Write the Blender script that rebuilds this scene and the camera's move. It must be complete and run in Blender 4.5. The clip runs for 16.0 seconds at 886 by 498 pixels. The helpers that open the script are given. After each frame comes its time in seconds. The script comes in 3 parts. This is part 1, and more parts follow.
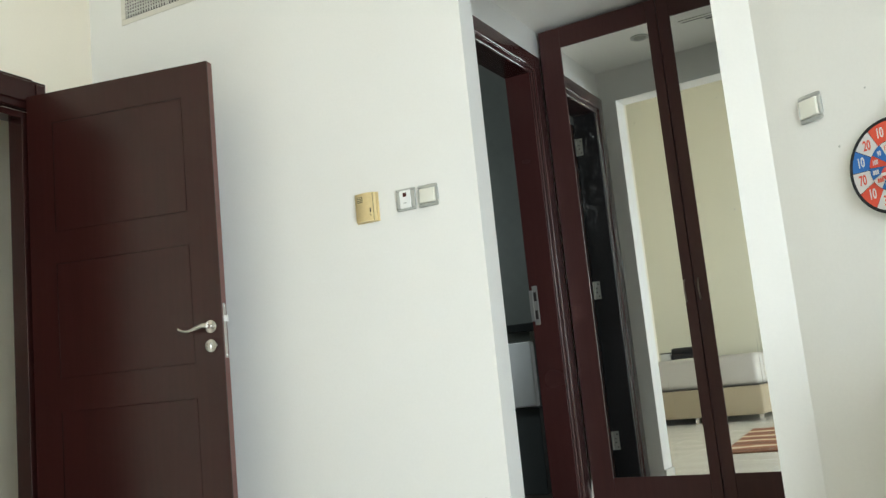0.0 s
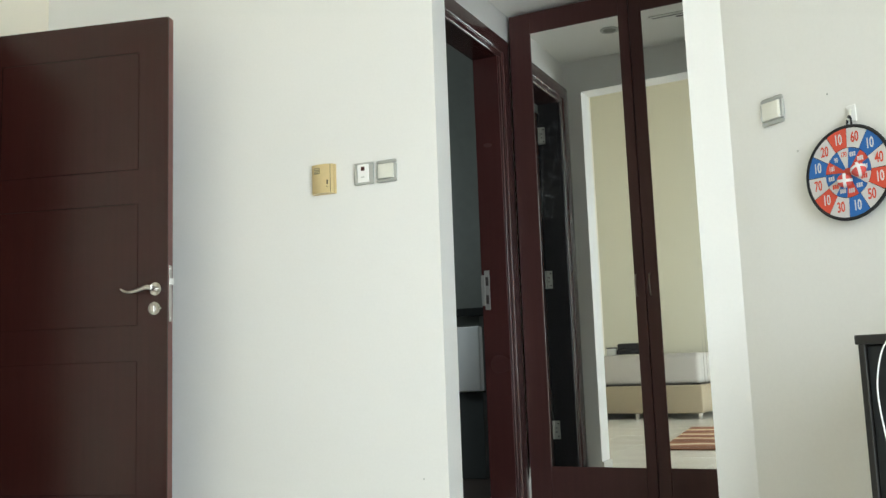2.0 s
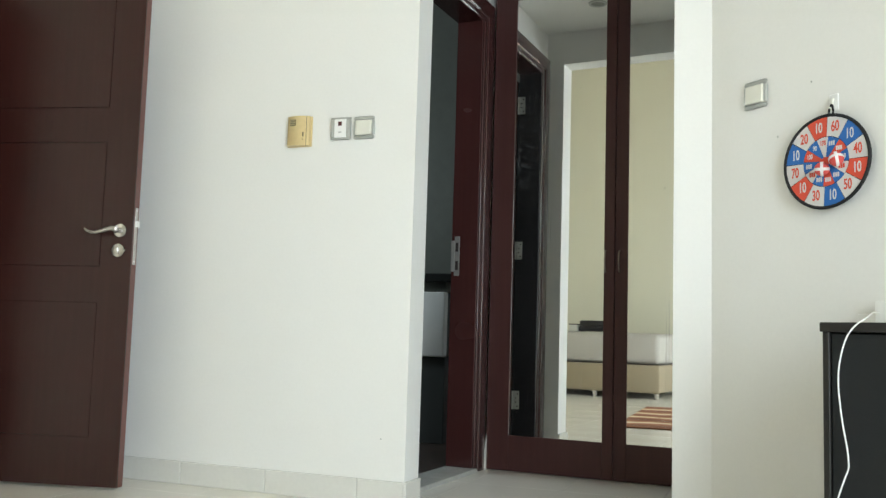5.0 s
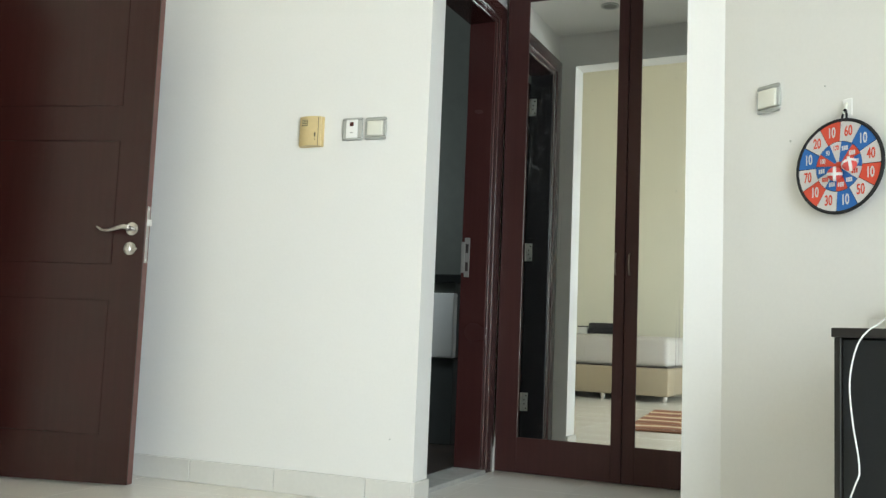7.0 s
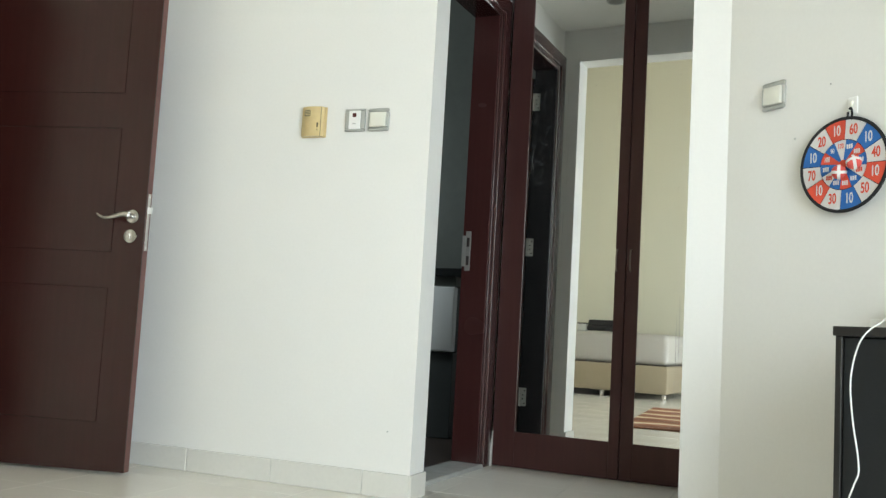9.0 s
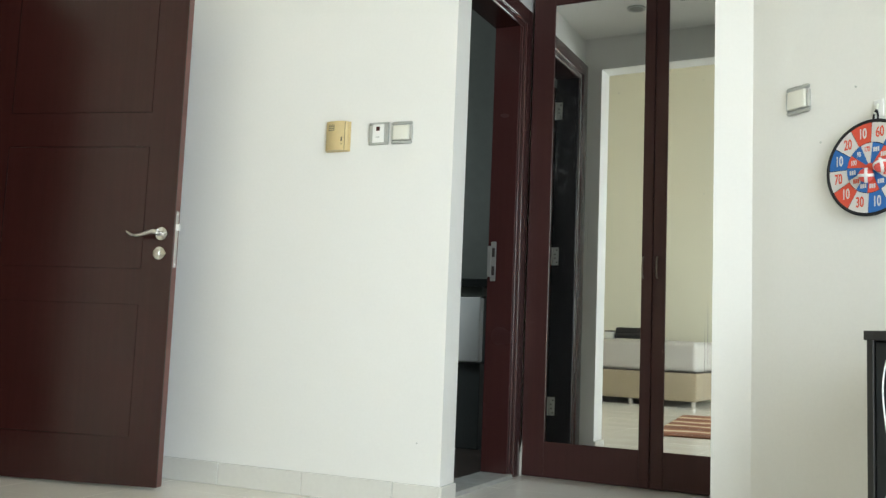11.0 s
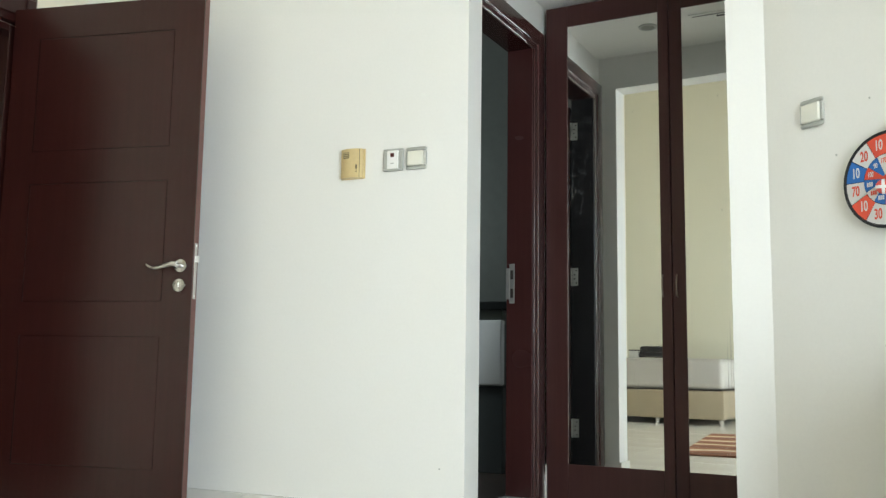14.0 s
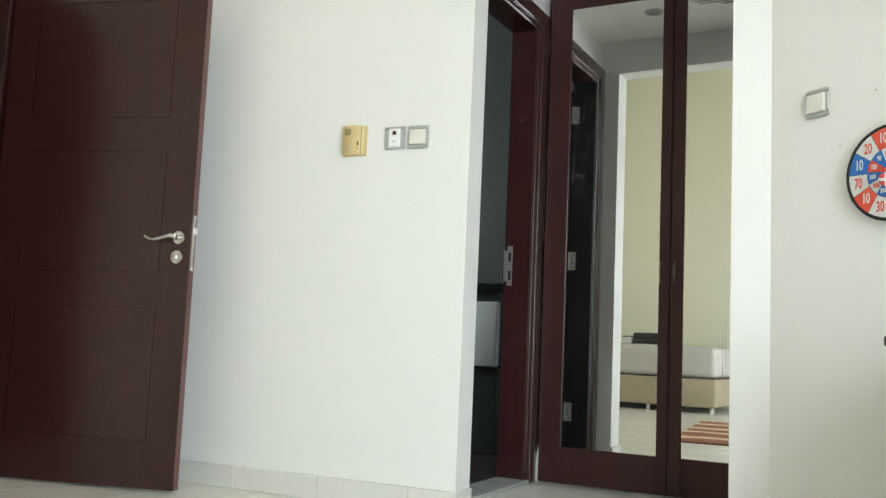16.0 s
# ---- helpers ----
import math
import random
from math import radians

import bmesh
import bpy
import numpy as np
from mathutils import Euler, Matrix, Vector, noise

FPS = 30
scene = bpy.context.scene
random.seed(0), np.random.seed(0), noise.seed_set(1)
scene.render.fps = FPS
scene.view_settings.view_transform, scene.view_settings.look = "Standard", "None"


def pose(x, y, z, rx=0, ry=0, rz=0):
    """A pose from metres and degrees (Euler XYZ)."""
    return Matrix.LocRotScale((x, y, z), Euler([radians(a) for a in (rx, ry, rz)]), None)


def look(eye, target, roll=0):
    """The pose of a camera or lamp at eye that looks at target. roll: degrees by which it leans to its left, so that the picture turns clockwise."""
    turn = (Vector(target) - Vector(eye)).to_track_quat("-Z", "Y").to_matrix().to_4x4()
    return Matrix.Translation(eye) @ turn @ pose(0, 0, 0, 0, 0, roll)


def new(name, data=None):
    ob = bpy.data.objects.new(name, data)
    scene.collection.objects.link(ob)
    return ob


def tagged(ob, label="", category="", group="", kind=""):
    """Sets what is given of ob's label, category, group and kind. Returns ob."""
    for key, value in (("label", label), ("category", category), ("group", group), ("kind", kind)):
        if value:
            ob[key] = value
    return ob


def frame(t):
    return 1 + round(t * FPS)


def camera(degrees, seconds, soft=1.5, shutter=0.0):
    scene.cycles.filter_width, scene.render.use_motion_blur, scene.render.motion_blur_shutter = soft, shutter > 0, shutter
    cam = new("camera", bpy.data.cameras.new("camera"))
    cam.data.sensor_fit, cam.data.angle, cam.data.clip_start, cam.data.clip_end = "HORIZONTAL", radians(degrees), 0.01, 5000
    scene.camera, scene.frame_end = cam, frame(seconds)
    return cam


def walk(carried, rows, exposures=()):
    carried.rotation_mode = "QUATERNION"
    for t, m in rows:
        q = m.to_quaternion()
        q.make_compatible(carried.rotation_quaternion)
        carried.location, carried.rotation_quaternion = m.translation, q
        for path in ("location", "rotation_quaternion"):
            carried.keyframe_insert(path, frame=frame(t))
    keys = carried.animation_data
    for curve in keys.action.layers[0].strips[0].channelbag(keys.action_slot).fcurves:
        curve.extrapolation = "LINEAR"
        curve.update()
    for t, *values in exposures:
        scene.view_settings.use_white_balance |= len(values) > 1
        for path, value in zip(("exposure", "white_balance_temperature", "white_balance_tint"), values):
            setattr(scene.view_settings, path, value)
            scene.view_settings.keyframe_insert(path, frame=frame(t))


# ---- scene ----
cam = camera(52.6, 16.0, soft=1.4)

PATH = [
    (0, (1.329, -3.08, 0.656), (0.462, -1.303, 0.957), -5.7),
    (0.5, (1.338, -3.069, 0.652), (0.523, -1.272, 0.978), -5.5),
    (1, (1.324, -3.057, 0.65), (0.52, -1.251, 0.953), -4.5),
    (1.5, (1.315, -3.053, 0.64), (0.535, -1.233, 0.918), -2.5),
    (2, (1.316, -3.048, 0.643), (0.535, -1.225, 0.901), -2.1),
    (2.5, (1.314, -3.046, 0.64), (0.534, -1.22, 0.883), -1.6),
    (3, (1.305, -3.037, 0.639), (0.536, -1.204, 0.853), -1.2),
    (3.5, (1.304, -3.039, 0.636), (0.551, -1.198, 0.842), -0.6),
    (4, (1.299, -3.025, 0.632), (0.567, -1.174, 0.824), 0.2),
    (6.5, (1.293, -3.028, 0.626), (0.56, -1.177, 0.813), 2.7),
    (7, (1.291, -3.031, 0.629), (0.553, -1.182, 0.816), 2.3),
    (7.5, (1.292, -3.024, 0.623), (0.555, -1.172, 0.793), 2.8),
    (8, (1.291, -3.022, 0.624), (0.552, -1.173, 0.806), 2.8),
    (10.5, (1.282, -3.018, 0.617), (0.542, -1.168, 0.782), 4.1),
    (11, (1.289, -3.032, 0.624), (0.498, -1.206, 0.82), 2.3),
    (11.5, (1.301, -3.039, 0.634), (0.444, -1.251, 0.89), -0.3),
    (12, (1.306, -3.034, 0.635), (0.449, -1.246, 0.894), 0.1),
    (12.5, (1.306, -3.04, 0.629), (0.443, -1.255, 0.893), -0.2),
    (13, (1.305, -3.037, 0.631), (0.455, -1.244, 0.884), -0.2),
    (13.5, (1.305, -3.034, 0.628), (0.468, -1.235, 0.875), 0.1),
    (14, (1.306, -3.024, 0.627), (0.471, -1.223, 0.874), 0.8),
    (14.5, (1.302, -3.027, 0.624), (0.475, -1.222, 0.862), 1.0),
    (15, (1.296, -3.021, 0.626), (0.479, -1.208, 0.835), 1.8),
    (15.5, (1.296, -3.029, 0.625), (0.475, -1.218, 0.84), 2.1),
    (16, (1.291, -3.025, 0.623), (0.465, -1.216, 0.828), 2.5),
]
walk(cam, [(t, look(eye, target, roll)) for t, eye, target, roll in PATH],
     exposures=[(0.0, 0.0), (10.5, 0.01), (12.0, 0.05), (16.0, 0.05)])

# ---- plan: x along the long wall, y through it, z up; origin at the foot of the wall's free end ----
ALC = pose(0.4, 1.0, 0, 0, 0, -3)          # wardrobe front, local x along it, local y into it
SPL = radians(40)                          # splay of the dartboard wall
WD = Vector((math.cos(SPL), -math.sin(SPL), 0))
WN = Vector((-math.sin(SPL), -math.cos(SPL), 0))
W0 = Vector((1.061, 0, 0))
SIDE, SIDE_BACK = -0.455, -0.575           # bathroom wall, local x of its two faces
X_LEFT, X_RIGHT, Y_BACK, ROOM_H = -2.0, 2.75, -5.75, 4.15
ALC_H, LINTEL = 2.37, 2.188


def on_long_wall(x, z, off=0.0):
    """Local x right, y up, z out of the long wall."""
    return Matrix(((1, 0, 0, x), (0, 0, -1, -off), (0, 1, 0, z), (0, 0, 0, 1)))


def on_splay(s, z, off=0.0):
    p = W0 + WD * s + WN * off
    return Matrix(((WD.x, 0, WN.x, p.x), (WD.y, 0, WN.y, p.y), (0, 1, 0, z), (0, 0, 0, 1)))


# ---- world and light ----
world = bpy.data.worlds.new("sky")
scene.world = world
world.use_nodes = True
wn = world.node_tree.nodes
sky = wn.new("ShaderNodeTexSky")
sky.sky_type, sky.sun_disc = "NISHITA", False
sky.sun_elevation, sky.sun_rotation = radians(48), radians(41)
wn["Background"].inputs["Strength"].default_value = 0.10
world.node_tree.links.new(sky.outputs[0], wn["Background"].inputs["Color"])
sun = new("sun", bpy.data.lights.new("sun", "SUN"))
sun.data.energy, sun.data.angle, sun.data.color = 3.0, radians(0.5), (1, 0.95, 0.88)
sun.matrix_world = look((14, 16, 24), (0, 0, 0))
WIN = (-4.75, -2.25, 0.12, 2.40)           # window opening in the east wall: y0, y1, z0, z1
daylight = new("window_daylight", bpy.data.lights.new("window_daylight", "AREA"))
daylight.data.shape, daylight.data.size, daylight.data.size_y = "RECTANGLE", WIN[1] - WIN[0] - 0.2, WIN[3] - WIN[2] - 0.2
daylight.data.energy, daylight.data.color = 157, (0.82, 0.937, 1.0)
daylight.matrix_world = look((X_RIGHT + 0.02, (WIN[0] + WIN[1]) / 2, (WIN[2] + WIN[3]) / 2), (0, (WIN[0] + WIN[1]) / 2 + 0.8, (WIN[2] + WIN[3]) / 2 - 0.8))
# added fill lamp that lifts the dark bathroom; its source is assumed
bath_light = new("bathroom_fill_light", bpy.data.lights.new("bathroom_fill_light", "AREA"))
bath_light.data.shape, bath_light.data.size, bath_light.data.size_y = "RECTANGLE", 0.55, 0.55
bath_light.data.energy, bath_light.data.color = 21, (0.80, 0.94, 1.0)
bath_light.matrix_world = look((-2.09, 1.0, 1.85), (0, 1.0, 1.2))
scene.view_settings.exposure = 0.0


# ---- materials ----
def mat(name, colour, rough=0.5, metal=0.0, vary=0.06, grain=40.0, bump=0.05, spec=0.5, blotch=1.5, coat=0.0, rnd=0.0):
    """Painted, moulded or metal surface: two scales of colour change, uneven gloss, fine relief."""
    m = bpy.data.materials.new(name)
    m.use_nodes = True
    nt = m.node_tree
    n, l = nt.nodes, nt.links
    b = n["Principled BSDF"]
    b.inputs["Metallic"].default_value = metal
    b.inputs["Specular IOR Level"].default_value = spec
    b.inputs["Coat Weight"].default_value = coat
    b.inputs["Coat Roughness"].default_value = 0.12
    tc = n.new("ShaderNodeTexCoord")
    big, fine = n.new("ShaderNodeTexNoise"), n.new("ShaderNodeTexNoise")
    for t, sc, de in ((big, blotch, 3), (fine, grain, 4)):
        t.inputs["Scale"].default_value, t.inputs["Detail"].default_value = sc, de
        l.new(tc.outputs["Object"], t.inputs["Vector"])
    add = n.new("ShaderNodeMath")
    add.operation = "ADD"
    l.new(big.outputs["Fac"], add.inputs[0])
    l.new(fine.outputs["Fac"], add.inputs[1])
    last = add.outputs[0]
    if rnd:
        oi = n.new("ShaderNodeObjectInfo")
        mul = n.new("ShaderNodeMath")
        mul.operation, mul.inputs[1].default_value = "MULTIPLY_ADD", rnd
        l.new(oi.outputs["Random"], mul.inputs[0])
        l.new(last, mul.inputs[2])
        last = mul.outputs[0]
    mr = n.new("ShaderNodeMapRange")
    mr.inputs["From Min"].default_value, mr.inputs["From Max"].default_value = 0.6, 1.4
    mr.inputs["To Min"].default_value, mr.inputs["To Max"].default_value = 1 - vary, 1 + vary
    l.new(last, mr.inputs["Value"])
    mix = n.new("ShaderNodeVectorMath")
    mix.operation = "SCALE"
    mix.inputs[0].default_value = colour
    l.new(mr.outputs[0], mix.inputs["Scale"])
    l.new(mix.outputs[0], b.inputs["Base Color"])
    rr = n.new("ShaderNodeMapRange")
    rr.inputs["To Min"].default_value, rr.inputs["To Max"].default_value = rough * 0.82, min(1, rough * 1.18)
    l.new(big.outputs["Fac"], rr.inputs["Value"])
    l.new(rr.outputs[0], b.inputs["Roughness"])
    if bump:
        bp = n.new("ShaderNodeBump")
        bp.inputs["Strength"].default_value, bp.inputs["Distance"].default_value = bump, 0.002
        l.new(fine.outputs["Fac"], bp.inputs["Height"])
        l.new(bp.outputs[0], b.inputs["Normal"])
    return m


def wood(name, dark, light, rough=0.38, axis="Z", coat=0.25, spec=0.5, bump=0.035, film=0.16):
    """Dark stained veneer with long grain along one axis."""
    m = bpy.data.materials.new(name)
    m.use_nodes = True
    n, l = m.node_tree.nodes, m.node_tree.links
    b = n["Principled BSDF"]
    b.inputs["Coat Weight"].default_value, b.inputs["Coat Roughness"].default_value = coat, film
    b.inputs["Specular IOR Level"].default_value = spec
    tc, mp = n.new("ShaderNodeTexCoord"), n.new("ShaderNodeMapping")
    mp.inputs["Scale"].default_value = {"Z": (60, 60, 2.2), "X": (2.2, 60, 60)}[axis]
    l.new(tc.outputs["Object"], mp.inputs["Vector"])
    g, w = n.new("ShaderNodeTexNoise"), n.new("ShaderNodeTexNoise")
    g.inputs["Scale"].default_value, g.inputs["Detail"].default_value = 1.0, 6
    w.inputs["Scale"].default_value, w.inputs["Detail"].default_value = 2.0, 2
    l.new(mp.outputs[0], g.inputs["Vector"])
    l.new(tc.outputs["Object"], w.inputs["Vector"])
    av = n.new("ShaderNodeMath")
    av.operation = "MULTIPLY_ADD"
    av.inputs[1].default_value = 0.5
    l.new(g.outputs["Fac"], av.inputs[0])
    hw = n.new("ShaderNodeMath")
    hw.operation, hw.inputs[1].default_value = "MULTIPLY", 0.5
    l.new(w.outputs["Fac"], hw.inputs[0])
    l.new(hw.outputs[0], av.inputs[2])
    cr = n.new("ShaderNodeValToRGB")
    cr.color_ramp.elements[0].position, cr.color_ramp.elements[1].position = 0.35, 0.65
    cr.color_ramp.elements[0].color, cr.color_ramp.elements[1].color = (*dark, 1), (*light, 1)
    l.new(av.outputs[0], cr.inputs["Fac"])
    l.new(cr.outputs[0], b.inputs["Base Color"])
    rr = n.new("ShaderNodeMapRange")
    rr.inputs["To Min"].default_value, rr.inputs["To Max"].default_value = rough - 0.06, rough + 0.08
    l.new(w.outputs["Fac"], rr.inputs["Value"])
    l.new(rr.outputs[0], b.inputs["Roughness"])
    bp = n.new("ShaderNodeBump")
    bp.inputs["Strength"].default_value, bp.inputs["Distance"].default_value = bump, 0.001
    l.new(g.outputs["Fac"], bp.inputs["Height"])
    l.new(bp.outputs[0], b.inputs["Normal"])
    return m


def mirror_glass(name, amount, bands):
    """Silvered glass with a film of dust and wiped smears near the edge."""
    m = bpy.data.materials.new(name)
    m.use_nodes = True
    n, l = m.node_tree.nodes, m.node_tree.links
    b = n["Principled BSDF"]
    b.inputs["Metallic"].default_value, b.inputs["Roughness"].default_value = 1.0, 0.012
    b.inputs["Base Color"].default_value = (0.93, 0.935, 0.90, 1)
    d = n.new("ShaderNodeBsdfDiffuse")
    d.inputs["Color"].default_value = (0.75, 0.77, 0.76, 1)
    tc = n.new("ShaderNodeTexCoord")
    sep = n.new("ShaderNodeSeparateXYZ")
    l.new(tc.outputs["Object"], sep.inputs[0])
    mp = n.new("ShaderNodeMapping")
    mp.inputs["Scale"].default_value = (38, 38, 15)
    l.new(tc.outputs["Object"], mp.inputs["Vector"])
    nz = n.new("ShaderNodeTexNoise")
    nz.inputs["Scale"].default_value, nz.inputs["Detail"].default_value, nz.inputs["Distortion"].default_value = 1.0, 9, 2.6
    l.new(mp.outputs[0], nz.inputs["Vector"])
    def ramp(src, lo, hi):
        r = n.new("ShaderNodeMapRange")
        r.interpolation_type = "SMOOTHSTEP"
        r.inputs["From Min"].default_value, r.inputs["From Max"].default_value = lo, hi
        l.new(src, r.inputs["Value"])
        return r.outputs[0]

    def calc(op, *src):
        k = n.new("ShaderNodeMath")
        k.operation = op
        for i, v in enumerate(src):
            if isinstance(v, (int, float)):
                k.inputs[i].default_value = v
            else:
                l.new(v, k.inputs[i])
        return k.outputs[0]

    x, z = sep.outputs["X"], sep.outputs["Z"]
    # wiped swirls at head height, away from the stile
    swirl = calc("MULTIPLY", ramp(nz.outputs["Fac"], 0.54, 0.78), ramp(x, -0.055, -0.11))
    swirl = calc("MULTIPLY", swirl, ramp(z, 1.20, 1.40))
    swirl = calc("MULTIPLY", swirl, ramp(z, 2.0, 1.55))
    # upright drips in a band, dying out towards the foot and the top
    mp2 = n.new("ShaderNodeMapping")
    mp2.inputs["Scale"].default_value = (150, 150, 2.2)
    l.new(tc.outputs["Object"], mp2.inputs["Vector"])
    nd = n.new("ShaderNodeTexNoise")
    nd.inputs["Scale"].default_value, nd.inputs["Detail"].default_value, nd.inputs["Distortion"].default_value = 1.0, 5, 0.4
    l.new(mp2.outputs[0], nd.inputs["Vector"])
    drip = ramp(nd.outputs["Fac"], 0.54, 0.70)
    zone = 0.0
    for lo, hi, z_lo, z_hi in bands:
        across = calc("MULTIPLY", ramp(x, lo, lo + 0.02), ramp(x, hi, hi - 0.02))
        zone = calc("ADD", zone, calc("MULTIPLY", across, calc("MULTIPLY", ramp(z, z_lo, z_lo + 0.15), ramp(z, z_hi, z_hi - 0.15))))
    drip = calc("MULTIPLY", drip, zone)
    # a few specks of dried paint
    vo = n.new("ShaderNodeTexVoronoi")
    vo.inputs["Scale"].default_value = 9
    l.new(tc.outputs["Object"], vo.inputs["Vector"])
    speck = ramp(vo.outputs["Distance"], 0.035, 0.015)
    veil = calc("MULTIPLY_ADD", swirl, amount, calc("MULTIPLY", drip, 0.30))
    k3 = calc("ADD", veil, calc("MULTIPLY_ADD", speck, 0.5, 0.008))
    mx = n.new("ShaderNodeMixShader")
    l.new(k3, mx.inputs["Fac"])
    l.new(b.outputs[0], mx.inputs[1])
    l.new(d.outputs[0], mx.inputs[2])
    l.new(mx.outputs[0], n["Material Output"].inputs["Surface"])
    return m


def striped_rug(name):
    m = bpy.data.materials.new(name)
    m.use_nodes = True
    n, l = m.node_tree.nodes, m.node_tree.links
    b = n["Principled BSDF"]
    b.inputs["Roughness"].default_value = 0.95
    tc, mp = n.new("ShaderNodeTexCoord"), n.new("ShaderNodeMapping")
    l.new(tc.outputs["Object"], mp.inputs["Vector"])
    w = n.new("ShaderNodeTexWave")
    w.bands_direction = "Y"
    w.inputs["Scale"].default_value, w.inputs["Distortion"].default_value = 0.72, 2.6
    w.inputs["Detail"].default_value, w.inputs["Detail Scale"].default_value = 2, 2.5
    l.new(mp.outputs[0], w.inputs["Vector"])
    cr = n.new("ShaderNodeValToRGB")
    e = cr.color_ramp.elements
    e[0].position, e[0].color = 0.0, (0.16, 0.055, 0.025, 1)
    e[1].position, e[1].color = 0.95, (0.62, 0.50, 0.34, 1)
    for p, c in ((0.35, (0.24, 0.085, 0.035, 1)), (0.82, (0.30, 0.12, 0.055, 1))):
        x = e.new(p)
        x.color = c
    l.new(w.outputs["Fac"], cr.inputs["Fac"])
    f = n.new("ShaderNodeTexNoise")
    f.inputs["Scale"].default_value = 220
    l.new(tc.outputs["Object"], f.inputs["Vector"])
    bp = n.new("ShaderNodeBump")
    bp.inputs["Strength"].default_value, bp.inputs["Distance"].default_value = 0.5, 0.004
    l.new(f.outputs["Fac"], bp.inputs["Height"])
    l.new(cr.outputs[0], b.inputs["Base Color"])
    l.new(bp.outputs[0], b.inputs["Normal"])
    return m


def clear_glass(name):
    m = bpy.data.materials.new(name)
    m.use_nodes = True
    b = m.node_tree.nodes["Principled BSDF"]
    b.inputs["Transmission Weight"].default_value, b.inputs["Roughness"].default_value, b.inputs["IOR"].default_value = 1.0, 0.0, 1.45
    return m


PLASTER = mat("white_wall_paint", (0.82, 0.815, 0.785), 0.55, vary=0.018, grain=90, bump=0.10, blotch=0.9, spec=0.35)
WARM_WHITE = mat("warm_white_wall_paint", (0.80, 0.745, 0.625), 0.55, vary=0.018, grain=90, bump=0.10, blotch=0.9, spec=0.35)
# made-up tan for the out-of-view east wall, warming the bounced light
TAN = mat("tan_bounce_paint", (0.60, 0.45, 0.30), 0.6, vary=0.03, grain=90, bump=0.10, blotch=0.9, spec=0.3)
CREAM = mat("cream_wall_paint", (0.60, 0.585, 0.475), 0.6, vary=0.02, grain=90, bump=0.10, blotch=0.9, spec=0.3)
WARM = mat("warm_ceiling_paint", (0.79, 0.71, 0.56), 0.8, vary=0.02, grain=60, bump=0.05)
CEIL = mat("ceiling_paint", (0.87, 0.86, 0.82), 0.8, vary=0.02, grain=60, bump=0.05)
TILE = mat("glazed_floor_tile", (0.79, 0.765, 0.70), 0.16, vary=0.05, grain=70, bump=0.015, rnd=0.15, blotch=3)
GROUT = mat("floor_grout", (0.60, 0.575, 0.52), 0.9, grain=120, bump=0.3)
SKIRT = mat("skirting_tile", (0.71, 0.70, 0.655), 0.25, vary=0.035, grain=60, bump=0.02, rnd=0.1)
MARBLE = mat("threshold_stone", (0.42, 0.42, 0.40), 0.25, vary=0.12, grain=30, bump=0.02, blotch=6)
WOOD = wood("mahogany_stain", (0.028, 0.0074, 0.0066), (0.034, 0.0088, 0.0079), 0.21, coat=0.0, spec=0.42)
WOOD_X = wood("mahogany_stain_cross", (0.025, 0.0070, 0.0063), (0.031, 0.0084, 0.0076), 0.22, axis="X", coat=0.0, spec=0.31)
EDGE = wood("mahogany_edge", (0.110, 0.040, 0.033), (0.145, 0.055, 0.046), 0.42, coat=0.0)
WARD = wood("wardrobe_stain", (0.057, 0.0220, 0.0205), (0.071, 0.0270, 0.0250), 0.38, coat=0.0, spec=0.28)
GLOSS = wood("casing_stain", (0.050, 0.0168, 0.0158), (0.058, 0.0194, 0.0182), 0.24, coat=0.75, spec=0.4, bump=0.0, film=0.08)
# darkened copy of the mahogany: shade put into the colour
SHADED = wood("shaded_stain", (0.0115, 0.0090, 0.0100), (0.0140, 0.0112, 0.0120), 0.3, coat=0.0, spec=0.25)
SLATE = mat("dark_grey_laminate", (0.060, 0.066, 0.064), 0.45, vary=0.12, grain=150, bump=0.04)
STEEL = mat("satin_steel", (0.60, 0.58, 0.56), 0.25, 1.0, vary=0.05, grain=200, bump=0.02)
ZINC = mat("zinc_plate", (0.60, 0.60, 0.57), 0.34, 0.25, vary=0.06, bump=0.02)
PLATE = mat("dull_strike_steel", (0.20, 0.195, 0.185), 0.5, 0.0, vary=0.08, bump=0.02)
BRONZE = mat("aged_bronze", (0.32, 0.27, 0.23), 0.3, 1.0, vary=0.08, bump=0.02)
CHROME = mat("bright_latch_steel", (0.88, 0.88, 0.86), 0.38, 0.55, vary=0.03, bump=0)
SILVER = mat("silver_grey_plastic", (0.48, 0.49, 0.465), 0.34, 0.30, vary=0.04, bump=0.02)
IVORY = mat("ivory_plastic", (0.76, 0.755, 0.67), 0.35, vary=0.02, bump=0.0)
WHITE = mat("white_plastic", (0.87, 0.87, 0.85), 0.35, vary=0.02, bump=0.0)
GOLD = mat("gold_lacquer", (0.66, 0.52, 0.27), 0.38, 0.12, vary=0.06, grain=80, bump=0.03)
GOLD_DARK = mat("display_grey", (0.17, 0.15, 0.09), 0.25, vary=0.05, bump=0)
DARK = mat("dark_gap", (0.02, 0.015, 0.012), 0.6, bump=0)
LED = mat("red_lens", (0.10, 0.016, 0.014), 0.2, bump=0)
BLACK = mat("black_laminate", (0.0125, 0.0145, 0.0165), 0.5, spec=0.28, vary=0.12, grain=150, bump=0.04)
BLACK_EDGE = mat("black_edge_band", (0.019, 0.018, 0.017), 0.42, spec=0.4, vary=0.1, bump=0.03)
MIRROR = mirror_glass("mirror_silver_smeared", 0.30, ((-0.10, -0.02, 0.9, 2.0), (0.06, 0.13, 0.2, 0.80)))
